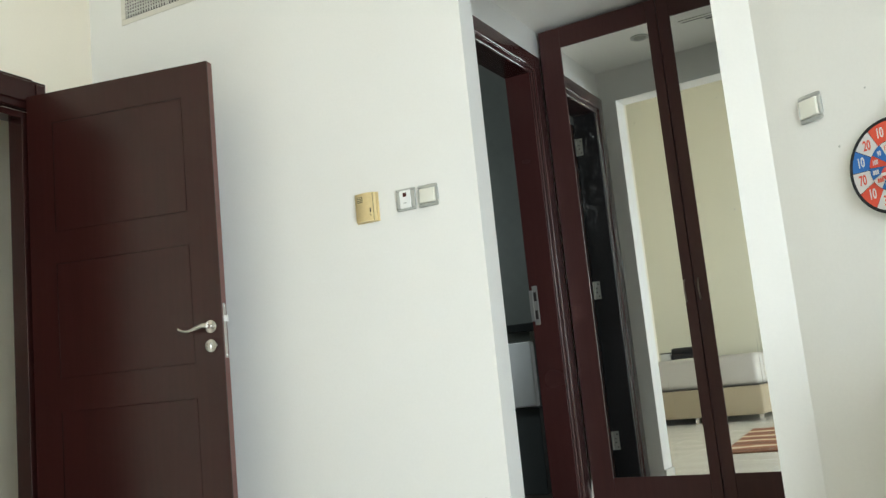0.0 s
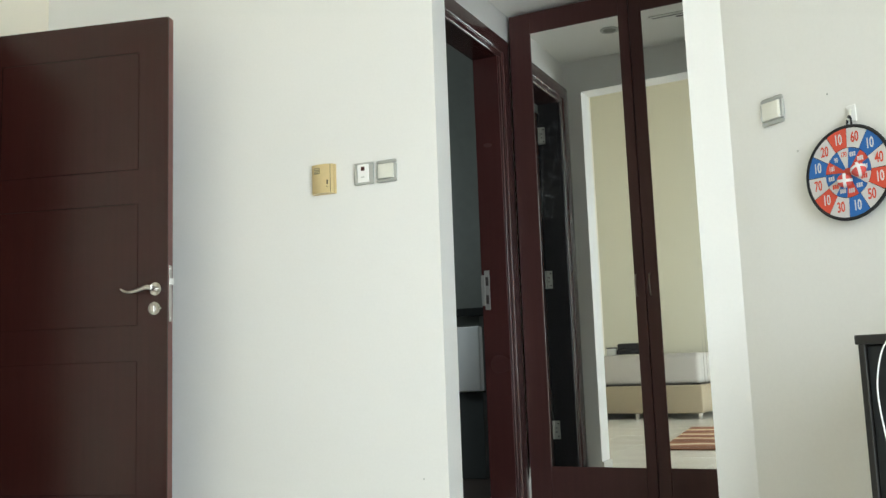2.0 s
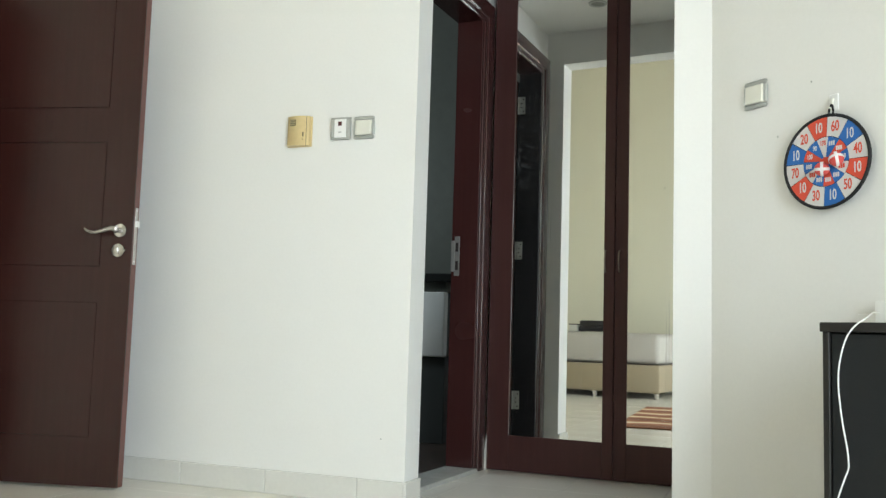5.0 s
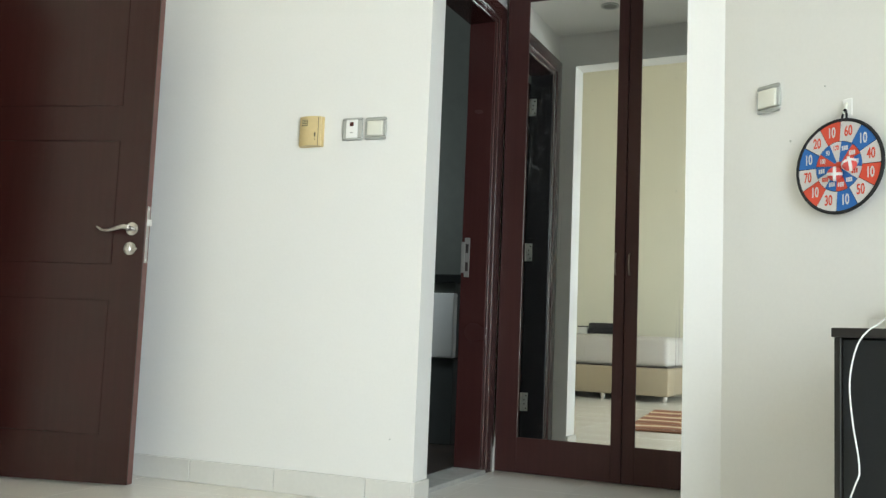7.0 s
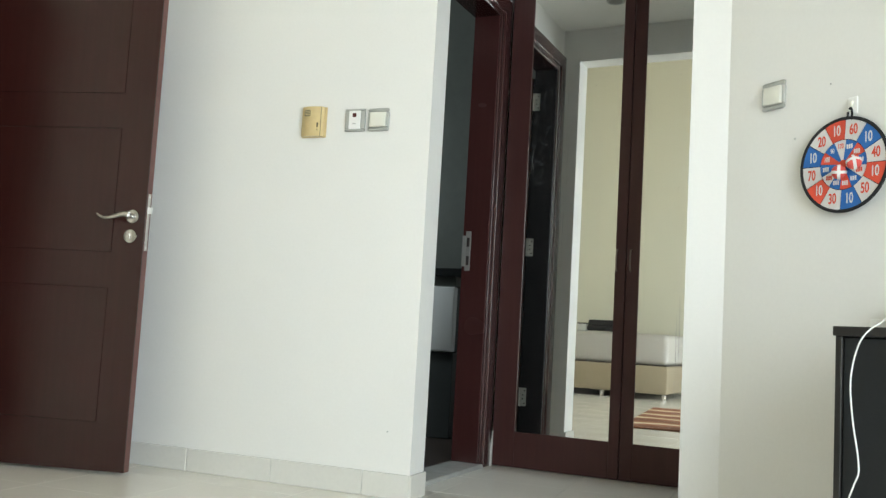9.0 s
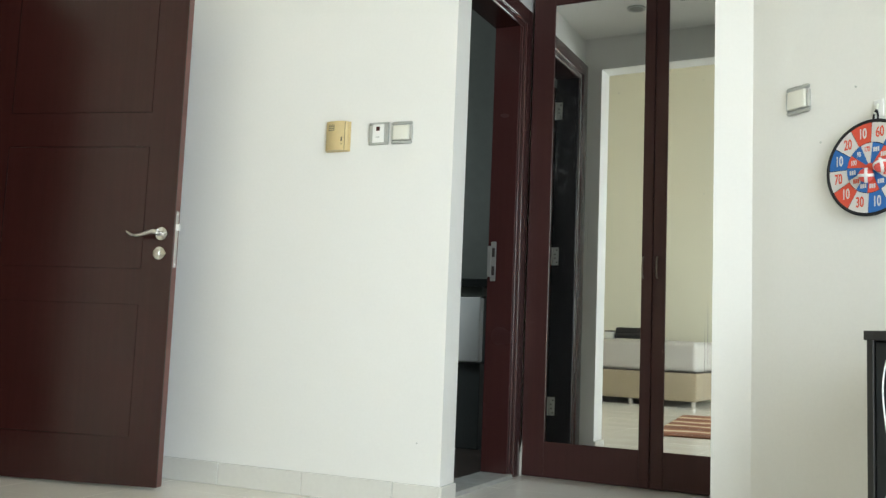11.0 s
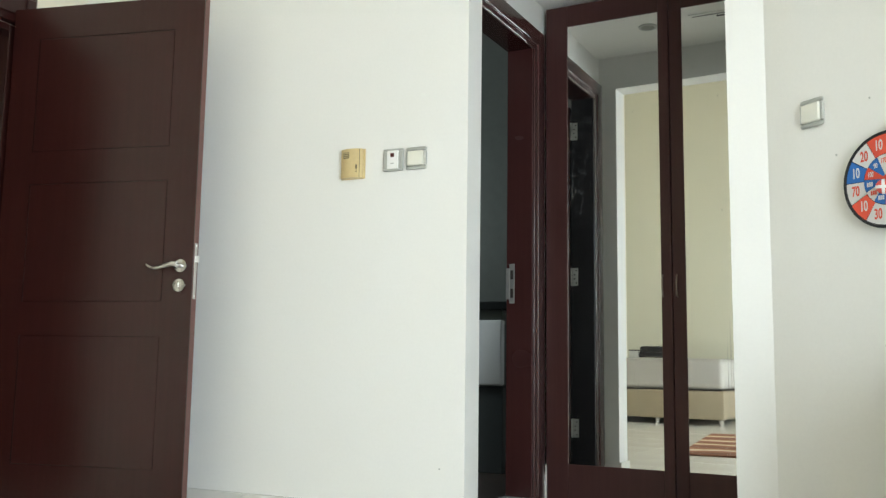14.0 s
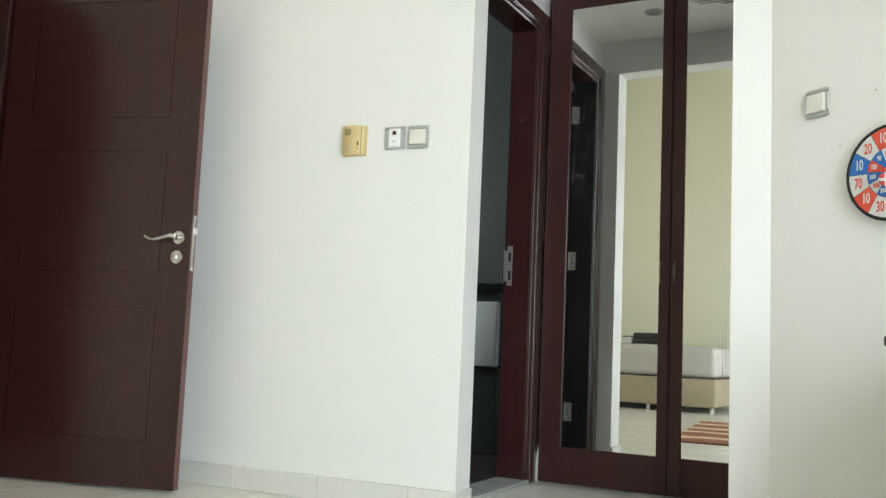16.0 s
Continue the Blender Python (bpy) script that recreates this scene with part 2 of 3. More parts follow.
MIRROR_CLEAN = mirror_glass("mirror_silver", 0.0, ((-0.07, 0.01, 0.15, 0.85),))
GLASS = clear_glass("window_glass")
ALU = mat("white_aluminium", (0.74, 0.74, 0.72), 0.4, 0.0, bump=0.0)
GRILLE = mat("grille_frame_enamel", (0.70, 0.68, 0.60), 0.5, vary=0.04, bump=0.0)
VENT = mat("vent_grey_enamel", (0.62, 0.61, 0.55), 0.5, vary=0.08, bump=0.0)
DUCT2 = mat("unlit_lens", (0.22, 0.22, 0.20), 0.4, bump=0)
DUCT = mat("duct_dark", (0.06, 0.06, 0.055), 0.8, bump=0)
BATH = mat("bathroom_dark_tile", (0.105, 0.112, 0.098), 0.32, vary=0.10, grain=20, bump=0.03, blotch=2)
BATH_FLOOR = mat("bathroom_dark_floor", (0.05, 0.036, 0.030), 0.3, vary=0.15, grain=30, bump=0.03)
STONE = mat("black_stone_top", (0.016, 0.017, 0.017), 0.18, vary=0.3, grain=90, bump=0.0)
LINEN = mat("white_mattress_cloth", (0.41, 0.39, 0.36), 0.9, vary=0.05, grain=160, bump=0.25)
DIVAN = mat("beige_divan_cloth", (0.31, 0.255, 0.175), 0.9, vary=0.06, grain=160, bump=0.25)
CLOTH = mat("black_cloth", (0.014, 0.013, 0.016), 0.85, vary=0.2, grain=120, bump=0.4)
RUG = striped_rug("rug_pile")
FRINGE = mat("rug_edge", (0.20, 0.08, 0.04), 0.95, bump=0.3)
D_RED = mat("board_red", (0.70, 0.085, 0.045), 0.75, vary=0.05, grain=300, bump=0.25)
D_BLUE = mat("board_blue", (0.022, 0.145, 0.46), 0.75, vary=0.05, grain=300, bump=0.25)
D_WHITE = mat("board_white", (0.66, 0.65, 0.64), 0.8, vary=0.04, grain=300, bump=0.25)
D_BLACK = mat("board_binding", (0.014, 0.014, 0.016), 0.8, grain=200, bump=0.3)
PINK = mat("ball_red_felt", (0.70, 0.10, 0.085), 0.9, vary=0.06, grain=300, bump=0.3)
FELT = mat("ball_white_felt", (0.74, 0.73, 0.72), 0.9, vary=0.04, grain=300, bump=0.3)
CABLE = mat("white_cable", (0.82, 0.82, 0.80), 0.4, vary=0.02, bump=0)
SAND = mat("outside_ground", (0.30, 0.27, 0.22), 0.95, grain=8, bump=0.4)


# ---- building helpers ----
def box_bm(x0, x1, y0, y1, z0, z1, bevel=0.0, seg=1, bm=None):
    bm = bm or bmesh.new()
    r = bmesh.ops.create_cube(bm, size=1.0, matrix=Matrix.LocRotScale(((x0 + x1) / 2, (y0 + y1) / 2, (z0 + z1) / 2), None, (x1 - x0, y1 - y0, z1 - z0)))
    if bevel:
        es = {e for v in r["verts"] for e in v.link_edges}
        bmesh.ops.bevel(bm, geom=list(es), offset=bevel, segments=seg, affect="EDGES", profile=0.5)
    return bm


def cyl_bm(r, h, at=(0, 0, 0), axis="Z", seg=24, r2=None, bevel=0.0, bm=None):
    bm = bm or bmesh.new()
    turn = {"Z": Matrix(), "X": Matrix.Rotation(radians(90), 4, "Y"), "Y": Matrix.Rotation(radians(90), 4, "X")}[axis]
    q = bmesh.ops.create_cone(bm, cap_ends=True, segments=seg, radius1=r, radius2=r if r2 is None else r2, depth=h, matrix=Matrix.Translation(at) @ turn)
    if bevel:
        es = {e for v in q["verts"] for e in v.link_edges if len(e.link_faces) == 2 and any(len(f.verts) > 4 for f in e.link_faces)}
        bmesh.ops.bevel(bm, geom=list(es), offset=bevel, segments=2, affect="EDGES", profile=0.5)
    return bm


def prism_bm(pts, z0, z1, bm=None):
    """Upright prism over a plan outline given counter-clockwise."""
    bm = bm or bmesh.new()
    a = [bm.verts.new((x, y, z0)) for x, y in pts]
    b = [bm.verts.new((x, y, z1)) for x, y in pts]
    bm.faces.new(list(reversed(a)))
    bm.faces.new(b)
    for i in range(len(pts)):
        j = (i + 1) % len(pts)
        bm.faces.new((a[i], a[j], b[j], b[i]))
    return bm


def tube_bm(pts, radius, seg=10, taper=None, bm=None):
    """A round rod along a smooth line of points."""
    bm = bm or bmesh.new()
    ps = [Vector(p) for p in pts]
    fine = []
    for i in range(len(ps) - 1):
        p0, p1, p2, p3 = ps[max(i - 1, 0)], ps[i], ps[i + 1], ps[min(i + 2, len(ps) - 1)]
        for k in range(8):
            t = k / 8
            fine.append(0.5 * (2 * p1 + (p2 - p0) * t + (2 * p0 - 5 * p1 + 4 * p2 - p3) * t * t + (3 * p1 - p0 - 3 * p2 + p3) * t ** 3))
    fine.append(ps[-1])
    rings, up = [], Vector((0.13, 0.31, 0.94))
    for i, p in enumerate(fine):
        d = (fine[min(i + 1, len(fine) - 1)] - fine[max(i - 1, 0)]).normalized()
        a = d.cross(up).normalized()
        b = d.cross(a)
        r = radius if taper is None else radius * taper(i / (len(fine) - 1))
        rings.append([bm.verts.new(p + (a * math.cos(2 * math.pi * k / seg) + b * math.sin(2 * math.pi * k / seg)) * r) for k in range(seg)])
    for u, v in zip(rings, rings[1:]):
        for k in range(seg):
            bm.faces.new((u[k], u[(k + 1) % seg], v[(k + 1) % seg], v[k]))
    bm.faces.new(rings[0])
    bm.faces.new(list(reversed(rings[-1])))
    bmesh.ops.recalc_face_normals(bm, faces=bm.faces)
    return bm


def finish(bm, name, material, smooth=False):
    bmesh.ops.recalc_face_normals(bm, faces=bm.faces)
    me = bpy.data.meshes.new(name)
    bm.to_mesh(me)
    bm.free()
    if material:
        me.materials.append(material)
    if smooth:
        for p in me.polygons:
            p.use_smooth = True
        me.set_sharp_from_angle(angle=radians(35))
    return me


def part(name, bm, material, parent, label="", smooth=False):
    ob = new(name, finish(bm, name, material, smooth))
    ob.parent = parent
    if label:
        ob["label"] = label
    return ob


def thing(name, label, category, m=None, group="", kind=""):
    ob = new(name)
    ob.empty_display_size = 0.1
    if m is not None:
        ob.matrix_world = m
    return tagged(ob, label, category, group, kind)


def structure(name, bm, material, label, category, m=None):
    ob = new(name, finish(bm, name, material))
    if m is not None:
        ob.matrix_world = m
    return tagged(ob, label, category, kind="structure")


# ---- the shell of the room ----
T = 0.13
bm = box_bm(X_LEFT - 0.14, 0, 0, T, 0, ROOM_H)
box_bm(0, 0.939, 0, T, LINTEL, ROOM_H, bm=bm)
box_bm(0.939, 1.061, 0, T, 0, ROOM_H, bm=bm)
bmesh.ops.remove_doubles(bm, verts=bm.verts, dist=0.0005)
structure("wall_north", bm, PLASTER, "white painted wall with an opening to the wardrobe alcove", "wall")
s_end = (X_RIGHT - W0.x) / WD.x
e = W0 + WD * s_end
structure("wall_splayed", prism_bm([(W0.x, 0.0), (e.x, e.y), (e.x + 0.14, e.y + 0.10), (W0.x, T)], 0, ROOM_H), PLASTER, "white painted slanting wall beside the alcove", "wall")
DY0, DY1, DH = -1.42, -0.385, 2.055          # room doorway in the left wall
bm = box_bm(X_LEFT - 0.08, X_LEFT, DY1, 0, 0, ROOM_H)
box_bm(X_LEFT - 0.08, X_LEFT, Y_BACK, DY0, 0, ROOM_H, bm=bm)
box_bm(X_LEFT - 0.08, X_LEFT, DY0, DY1, DH, ROOM_H, bm=bm)
structure("wall_west", bm, WARM_WHITE, "warm white painted wall with the room doorway", "wall")
structure("wall_south", box_bm(X_LEFT - 0.14, X_RIGHT + 0.14, Y_BACK - 0.14, Y_BACK, 0, ROOM_H), CREAM, "cream painted wall behind the bed", "wall")
y0, y1, z0, z1 = WIN
bm = box_bm(X_RIGHT, X_RIGHT + 0.14, Y_BACK, y0, 0, ROOM_H)
box_bm(X_RIGHT, X_RIGHT + 0.14, y1, e.y + 0.1, 0, ROOM_H, bm=bm)
box_bm(X_RIGHT, X_RIGHT + 0.14, y0, y1, 0, z0, bm=bm)
box_bm(X_RIGHT, X_RIGHT + 0.14, y0, y1, z1, ROOM_H, bm=bm)
structure("wall_east", bm, TAN, "unseen wall with a wide window, coloured tan for warm bounce", "wall")
structure("ceiling", box_bm(X_LEFT - 0.14, X_RIGHT + 0.14, Y_BACK - 0.14, T, ROOM_H, ROOM_H + 0.1), WARM, "flat warm white painted room ceiling", "ceiling")

# window in the east wall
win = thing("window_1", "wide white aluminium window letting in daylight", "window", kind="structure")
f = 0.05
ym = (y0 + y1) / 2
for a in ((y0, y1, z0, z0 + f), (y0, y1, z1 - f, z1), (y0, y0 + f, z0 + f, z1 - f), (y1 - f, y1, z0 + f, z1 - f), (ym - f / 2, ym + f / 2, z0 + f, z1 - f)):
    part("window_frame", box_bm(X_RIGHT + 0.05, X_RIGHT + 0.11, *a, bevel=0.004), ALU, win)
for a in ((y0 + f, ym - f / 2), (ym + f / 2, y1 - f)):
    p = part("pane", box_bm(X_RIGHT + 0.075, X_RIGHT + 0.081, *a, z0 + f, z1 - f), GLASS, win)
    p.visible_shadow = False

# alcove: bathroom wall, back and side walls, low ceiling
HEAD = 2.135
WU_GAP = -0.4285
V0, V1 = -0.785, -0.105                       # bathroom opening along its wall
bm = box_bm(SIDE_BACK, SIDE, V1, 0.75, 0, ALC_H + 0.1)
box_bm(SIDE_BACK, SIDE, -0.91, V0, 0, ALC_H + 0.1, bm=bm)
box_bm(SIDE_BACK, SIDE, V0, V1, HEAD, ALC_H + 0.1, bm=bm)
structure("wall_bathroom", bm, PLASTER, "white painted alcove wall round the bathroom doorway", "wall", ALC)
structure("wall_alcove_east", box_bm(0.79, 0.90, -0.88, 0.75, 0, ALC_H + 0.1), PLASTER, "white painted end wall of the wardrobe alcove", "wall", ALC)
structure("wall_alcove_back", box_bm(SIDE_BACK, 0.90, 0.75, 0.87, 0, ALC_H + 0.1), PLASTER, "plain wall behind the wardrobe", "wall", ALC)
structure("ceiling_alcove", box_bm(SIDE, 0.79, -0.865, 0.75, ALC_H, ALC_H + 0.1), CEIL, "low white painted ceiling of the alcove", "ceiling", ALC)

# bathroom beyond the doorway
structure("wall_bathroom_far", box_bm(-2.1, 0.05, 2.12, 2.24, 0, 3.0), BATH, "dark grey-green tiled bathroom wall", "wall")
# the gap left here is made up, a place for the fill lamp
bm = box_bm(-2.2, -2.1, T, 0.7, 0, 3.0)
box_bm(-2.2, -2.1, 1.3, 2.24, 0, 3.0, bm=bm)
box_bm(-2.2, -2.1, 0.7, 1.3, 0, 1.55, bm=bm)
box_bm(-2.2, -2.1, 0.7, 1.3, 2.15, 3.0, bm=bm)
structure("wall_bathroom_west", bm, BATH, "dark tiled bathroom side wall", "wall")
structure("wall_bathroom_near", box_bm(-2.1, -0.17, T + 0.002, T + 0.012, 0, 3.0), BATH, "dark tiles lining the near bathroom wall", "wall")
structure("ceiling_bathroom", box_bm(-2.2, 0.05, T + 0.002, 2.24, 3.0, 3.1), CEIL, "plain bathroom ceiling", "ceiling")

structure("wall_bathroom_lining", box_bm(SIDE_BACK - 0.012, SIDE_BACK - 0.002, V1 + 0.002, 0.75, 0, ALC_H + 0.6), BATH, "dark tiles lining the bathroom side wall", "wall", ALC)
structure("wall_bathroom_upper", box_bm(SIDE_BACK, SIDE, -0.88, 0.87, ALC_H + 0.1, 3.05), BATH, "bathroom wall above the door", "wall", ALC)
structure("floor_bathroom", box_bm(-2.1, -0.19, T + 0.012, 2.12, -0.05, 0.006), BATH_FLOOR, "dark bathroom floor", "floor")

# hall beyond the room door
structure("wall_hall_far", box_bm(-3.07, -2.95, -4.0, 1.2, 0, ROOM_H), WARM_WHITE, "warm white hall wall", "wall")
structure("wall_hall_north", box_bm(-3.07, X_LEFT - 0.08, 1.2, 1.32, 0, ROOM_H), PLASTER, "plain hall end wall", "wall")
structure("wall_hall_south", box_bm(-3.07, X_LEFT - 0.08, -4.12, -4.0, 0, 2.7), PLASTER, "plain hall end wall", "wall")
structure("ceiling_hall", box_bm(-2.95, X_LEFT - 0.08, -4.0, 1.2, 2.6, 2.7), CEIL, "plain hall ceiling", "ceiling")
structure("ground", box_bm(-400, 400, -400, 400, -9.2, -9.0), SAND, "sandy ground far below outside", "ground")

# threshold of the bathroom
structure("threshold", box_bm(SIDE_BACK - 0.01, SIDE + 0.028, V0, V1, -0.01, 0.018, bevel=0.004), MARBLE, "grey stone threshold of the bathroom door", "threshold", ALC)


# ---- doors and wardrobe ----
def swept(ends, profile):
    """A moulding between two ends; each end gives a point for a profile's distance and height, so that corners mitre."""
    bm = bmesh.new()
    rows = [[bm.verts.new(end(d, h)) for d, h in profile] for end in ends]
    n = len(profile)
    for k in range(n):
        j = (k + 1) % n
        bm.faces.new((rows[0][k], rows[0][j], rows[1][j], rows[1][k]))
    bm.faces.new(rows[0])
    bm.faces.new(list(reversed(rows[1])))
    return bm


def casing(parent, a0, a1, top, face, width):
    """Two uprights and a head, mitred: a thin round-edged lip along the opening, a step, and a board that thickens outwards."""
    profile = [(0, 0), (0, 0.004)]
    profile += [(0.007 * (1 - math.cos(a)), 0.004 + 0.006 * math.sin(a)) for a in (radians(15 * k) for k in range(1, 7))]
    profile += [(0.0265, 0.0115), (0.0272, 0.0135)]
    profile += [(0.0272 + 0.007 * (1 - math.cos(a)), 0.0135 + 0.006 * math.sin(a)) for a in (radians(15 * k) for k in range(1, 7))]
    profile += [(width - 0.008, 0.0225), (width - 0.001, 0.021), (width, 0.018), (width, 0)]
    for inner, sg in ((a0, -1), (a1, 1)):
        ends = (lambda d, h, i=inner, g=sg: (face + h, i + g * d, 0.0), lambda d, h, i=inner, g=sg: (face + h, i + g * d, top + d))
        part("jamb_casing", swept(ends, profile), GLOSS, parent, "", True)
    ends = (lambda d, h: (face + h, a0 - d, top + d), lambda d, h: (face + h, a1 + d, top + d))
    part("head_casing", swept(ends, profile), GLOSS, parent, "", True)


bath_frame = thing("door_2", "dark mahogany door frame of the bathroom, open", "door frame", ALC, kind="structure")
casing(bath_frame, V0, V1, HEAD - 0.02, SIDE, 0.098)
# hinge-side lining turns from the light; its shade is in the stain colour
for a, b, stain in ((V0, V0 + 0.022, SHADED), (V1 - 0.022, V1, GLOSS)):
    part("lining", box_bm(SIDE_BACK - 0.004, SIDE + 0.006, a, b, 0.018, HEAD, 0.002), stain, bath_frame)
part("head_lining", box_bm(SIDE_BACK - 0.004, SIDE + 0.006, V0 + 0.022, V1 - 0.022, HEAD - 0.022, HEAD, 0.002), WOOD_X, bath_frame)
strike = part("strike_plate", box_bm(SIDE_BACK + 0.012, SIDE_BACK + 0.038, V1 - 0.0245, V1 - 0.021, 0.895, 1.08, 0.001), PLATE, bath_frame, "dull grey steel strike plate")
part("lip", box_bm(SIDE_BACK - 0.004, SIDE_BACK + 0.014, V1 - 0.0265, V1 - 0.0235, 0.915, 1.06, 0.001), PLATE, strike)
for z in (0.922, 1.008):
    part("slot", box_bm(SIDE_BACK + 0.018, SIDE_BACK + 0.032, V1 - 0.0255, V1 - 0.0242, z, z + 0.042), DARK, strike)
for z in (0.27, 1.10, 1.93):
    h = part("hinge", box_bm(SIDE_BACK + 0.002, SIDE_BACK + 0.034, V0 + 0.0215, V0 + 0.0245, z - 0.05, z + 0.05, 0.001), ZINC, bath_frame, "zinc plated butt hinge")
    part("knuckle", cyl_bm(0.006, 0.10, (SIDE_BACK - 0.004, V0 + 0.027, z), seg=12), ZINC, h)
    for dz in (-0.034, -0.011, 0.011, 0.034):
        part("screw", cyl_bm(0.0042, 0.0012, (SIDE_BACK + 0.018 + (0.006 if abs(dz) > 0.02 else -0.004), V0 + 0.0249, z + dz), "Y", 10), DARK, h)

bm, rows = bmesh.new(), []
for z, w in ((0.0, 0.016), (0.018, 0.0125), (0.04, 0.0155), (0.062, 0.011), (0.085, 0.013), (0.108, 0.006), (0.135, 0.0035), (0.16, 0.001)):
    x_ = WU_GAP + 0.003
    rows.append([bm.verts.new(p) for p in ((x_ - w, -0.0085, z), (x_, -0.0085, z), (x_, -0.0012, z), (x_ - w, -0.0012, z))])
for p, q in zip(rows, rows[1:]):
    for k in range(4):
        bm.faces.new((p[k], p[(k + 1) % 4], q[(k + 1) % 4], q[k]))
bm.faces.new(rows[0])
bm.faces.new(rows[-1])
part("filler", bm, SKIRT, bath_frame, "chipped white filler at the foot")

# the bathroom door itself, folded back inside against the near wall
bleaf = thing("bathroom_door", "dark mahogany bathroom door opened inwards", "door", ALC)
part("leaf", box_bm(SIDE_BACK - 0.65, SIDE_BACK - 0.006, V0 + 0.004, V0 + 0.042, 0.022, 2.07, 0.003), WOOD, bleaf)
for a, b, z_a, z_b in ((0.13, 0.52, 0.2, 0.7), (0.13, 0.52, 0.84, 1.34), (0.13, 0.52, 1.48, 1.95)):
    part("panel", box_bm(SIDE_BACK - b, SIDE_BACK - a, V0 + 0.042, V0 + 0.046, z_a, z_b, 0.003), WOOD, bleaf)


def lever(parent, x, z, y, sgn):
    """Wave lever on a round rose; front face towards -y."""
    rose = part("rose", cyl_bm(0.026, 0.009, (x, y - 0.0045, z), "Y", 32, bevel=0.002), STEEL, parent, "satin steel handle rose", True)
    part("neck", cyl_bm(0.010, 0.042, (x, y - 0.028, z), "Y", 18, bevel=0.002), STEEL, rose, "", True)
    pts = [(x + 0.006, y - 0.046, z + 0.001), (x - 0.018, y - 0.048, z + 0.003), (x - 0.045, y - 0.047, z - 0.004), (x - 0.075, y - 0.046, z - 0.011),
           (x - 0.100, y - 0.045, z - 0.011), (x - 0.118, y - 0.044, z - 0.004), (x - 0.127, y - 0.044, z + 0.003)]
    part("lever", tube_bm(pts, 0.0125, 14, lambda t: 1.0 - 0.72 * t ** 0.9), STEEL, parent, "curved satin steel lever", True)


# room door: local x from the latch edge (0) back to the hinge (-LW), front face at y = 0 facing -y
LW, LH, LT = 0.89, 2.10, 0.042
leaf_m = pose(-1.066, -0.251, 0, 0, 0, 12.1)
door = thing("room_door", "dark mahogany panelled room door standing wide open", "door", leaf_m)
GR = 0.0045
part("core", box_bm(-LW, -0.004, GR, LT, 0.01, LH, 0.0015), WOOD, door)
part("edge_strip", box_bm(-0.004, 0, GR, LT, 0.01, LH, 0.0008), EDGE, door, "paler reddish edge strip")
ST = 0.128
rows_z = ((0.19, 0.707), (0.842, 1.334), (1.470, 1.962))
for a, b in ((-LW, -LW + ST), (-ST, 0)):
    part("stile", box_bm(a, b, 0, GR, 0.01, LH), WOOD, door)
zz = [0.01] + [z for r in rows_z for z in r] + [LH]
for k in range(0, 8, 2):
    part("rail", box_bm(-LW + ST, -ST, 0.0, GR, zz[k], zz[k + 1]), WOOD, door)
for a, b in rows_z:
    part("panel", box_bm(-LW + ST + 0.0024, -ST - 0.0024, 0.0006, GR + 0.002, a + 0.0024, b - 0.0024, 0.0022, 2), WOOD, door)
lever(door, -0.049, 0.984, 0.0, 1)
esc = part("keyhole_rose", cyl_bm(0.026, 0.008, (-0.053, -0.004, 0.907), "Y", 32, bevel=0.002), STEEL, door, "satin steel keyhole rose", True)
part("thumb_turn", box_bm(-0.0575, -0.0485, -0.016, -0.007, 0.893, 0.921, 0.003, 3), STEEL, esc, "small upright thumb turn", True)
part("nub", cyl_bm(0.0045, 0.010, (-0.027, -0.006, 0.907), "X", 12, bevel=0.001), STEEL, esc, "", True)
fore = part("lock_forend", box_bm(-0.0005, 0.002, 0.010, 0.032, 0.854, 1.076, 0.0008), STEEL, door, "satin steel lock forend")
part("latch", prism_bm([(0.002, 0.013), (0.013, 0.016), (0.013, 0.029), (0.002, 0.029)], 1.00, 1.024), CHROME, fore, "bright sprung latch")
for z in (0.866, 1.064):
    part("screw", cyl_bm(0.004, 0.0014, (0.0022, 0.021, z), "X", 10), CHROME, fore)
for z in (0.22, 1.05, 1.9):
    part("hinge", cyl_bm(0.007, 0.1, (-LW - 0.006, LT + 0.002, z), seg=12), STEEL, door)

room_frame = thing("door_1", "dark mahogany frame of the room doorway", "door frame", kind="structure")
FX = X_LEFT
for a, b, deep in ((DY1, DY1 + 0.079, 0.034), (DY0 - 0.104, DY0, 0.045)):
    bm = box_bm(FX, FX + deep, a, b, 0, DH + 0.145, 0.003)
    box_bm(FX + deep, FX + deep + 0.011, a + 0.020, b - 0.012, 0, DH + 0.130, 0.003, bm=bm)
    part("jamb_casing", bm, WOOD, room_frame)
bm = box_bm(FX, FX + 0.045, DY0, DY1, DH, DH + 0.145, 0.003)
box_bm(FX + 0.045, FX + 0.056, DY0, DY1, DH + 0.03, DH + 0.130, 0.003, bm=bm)
part("head_casing", bm, WOOD_X, room_frame)
for a, b in ((DY1 - 0.03, DY1), (DY0, DY0 + 0.03)):
    part("lining", box_bm(FX - 0.085, FX + 0.002, a, b, 0, DH, 0.002), WOOD, room_frame)
part("head_lining", box_bm(FX - 0.085, FX + 0.002, DY0 + 0.03, DY1 - 0.03, DH - 0.03, DH, 0.002), WOOD_X, room_frame)

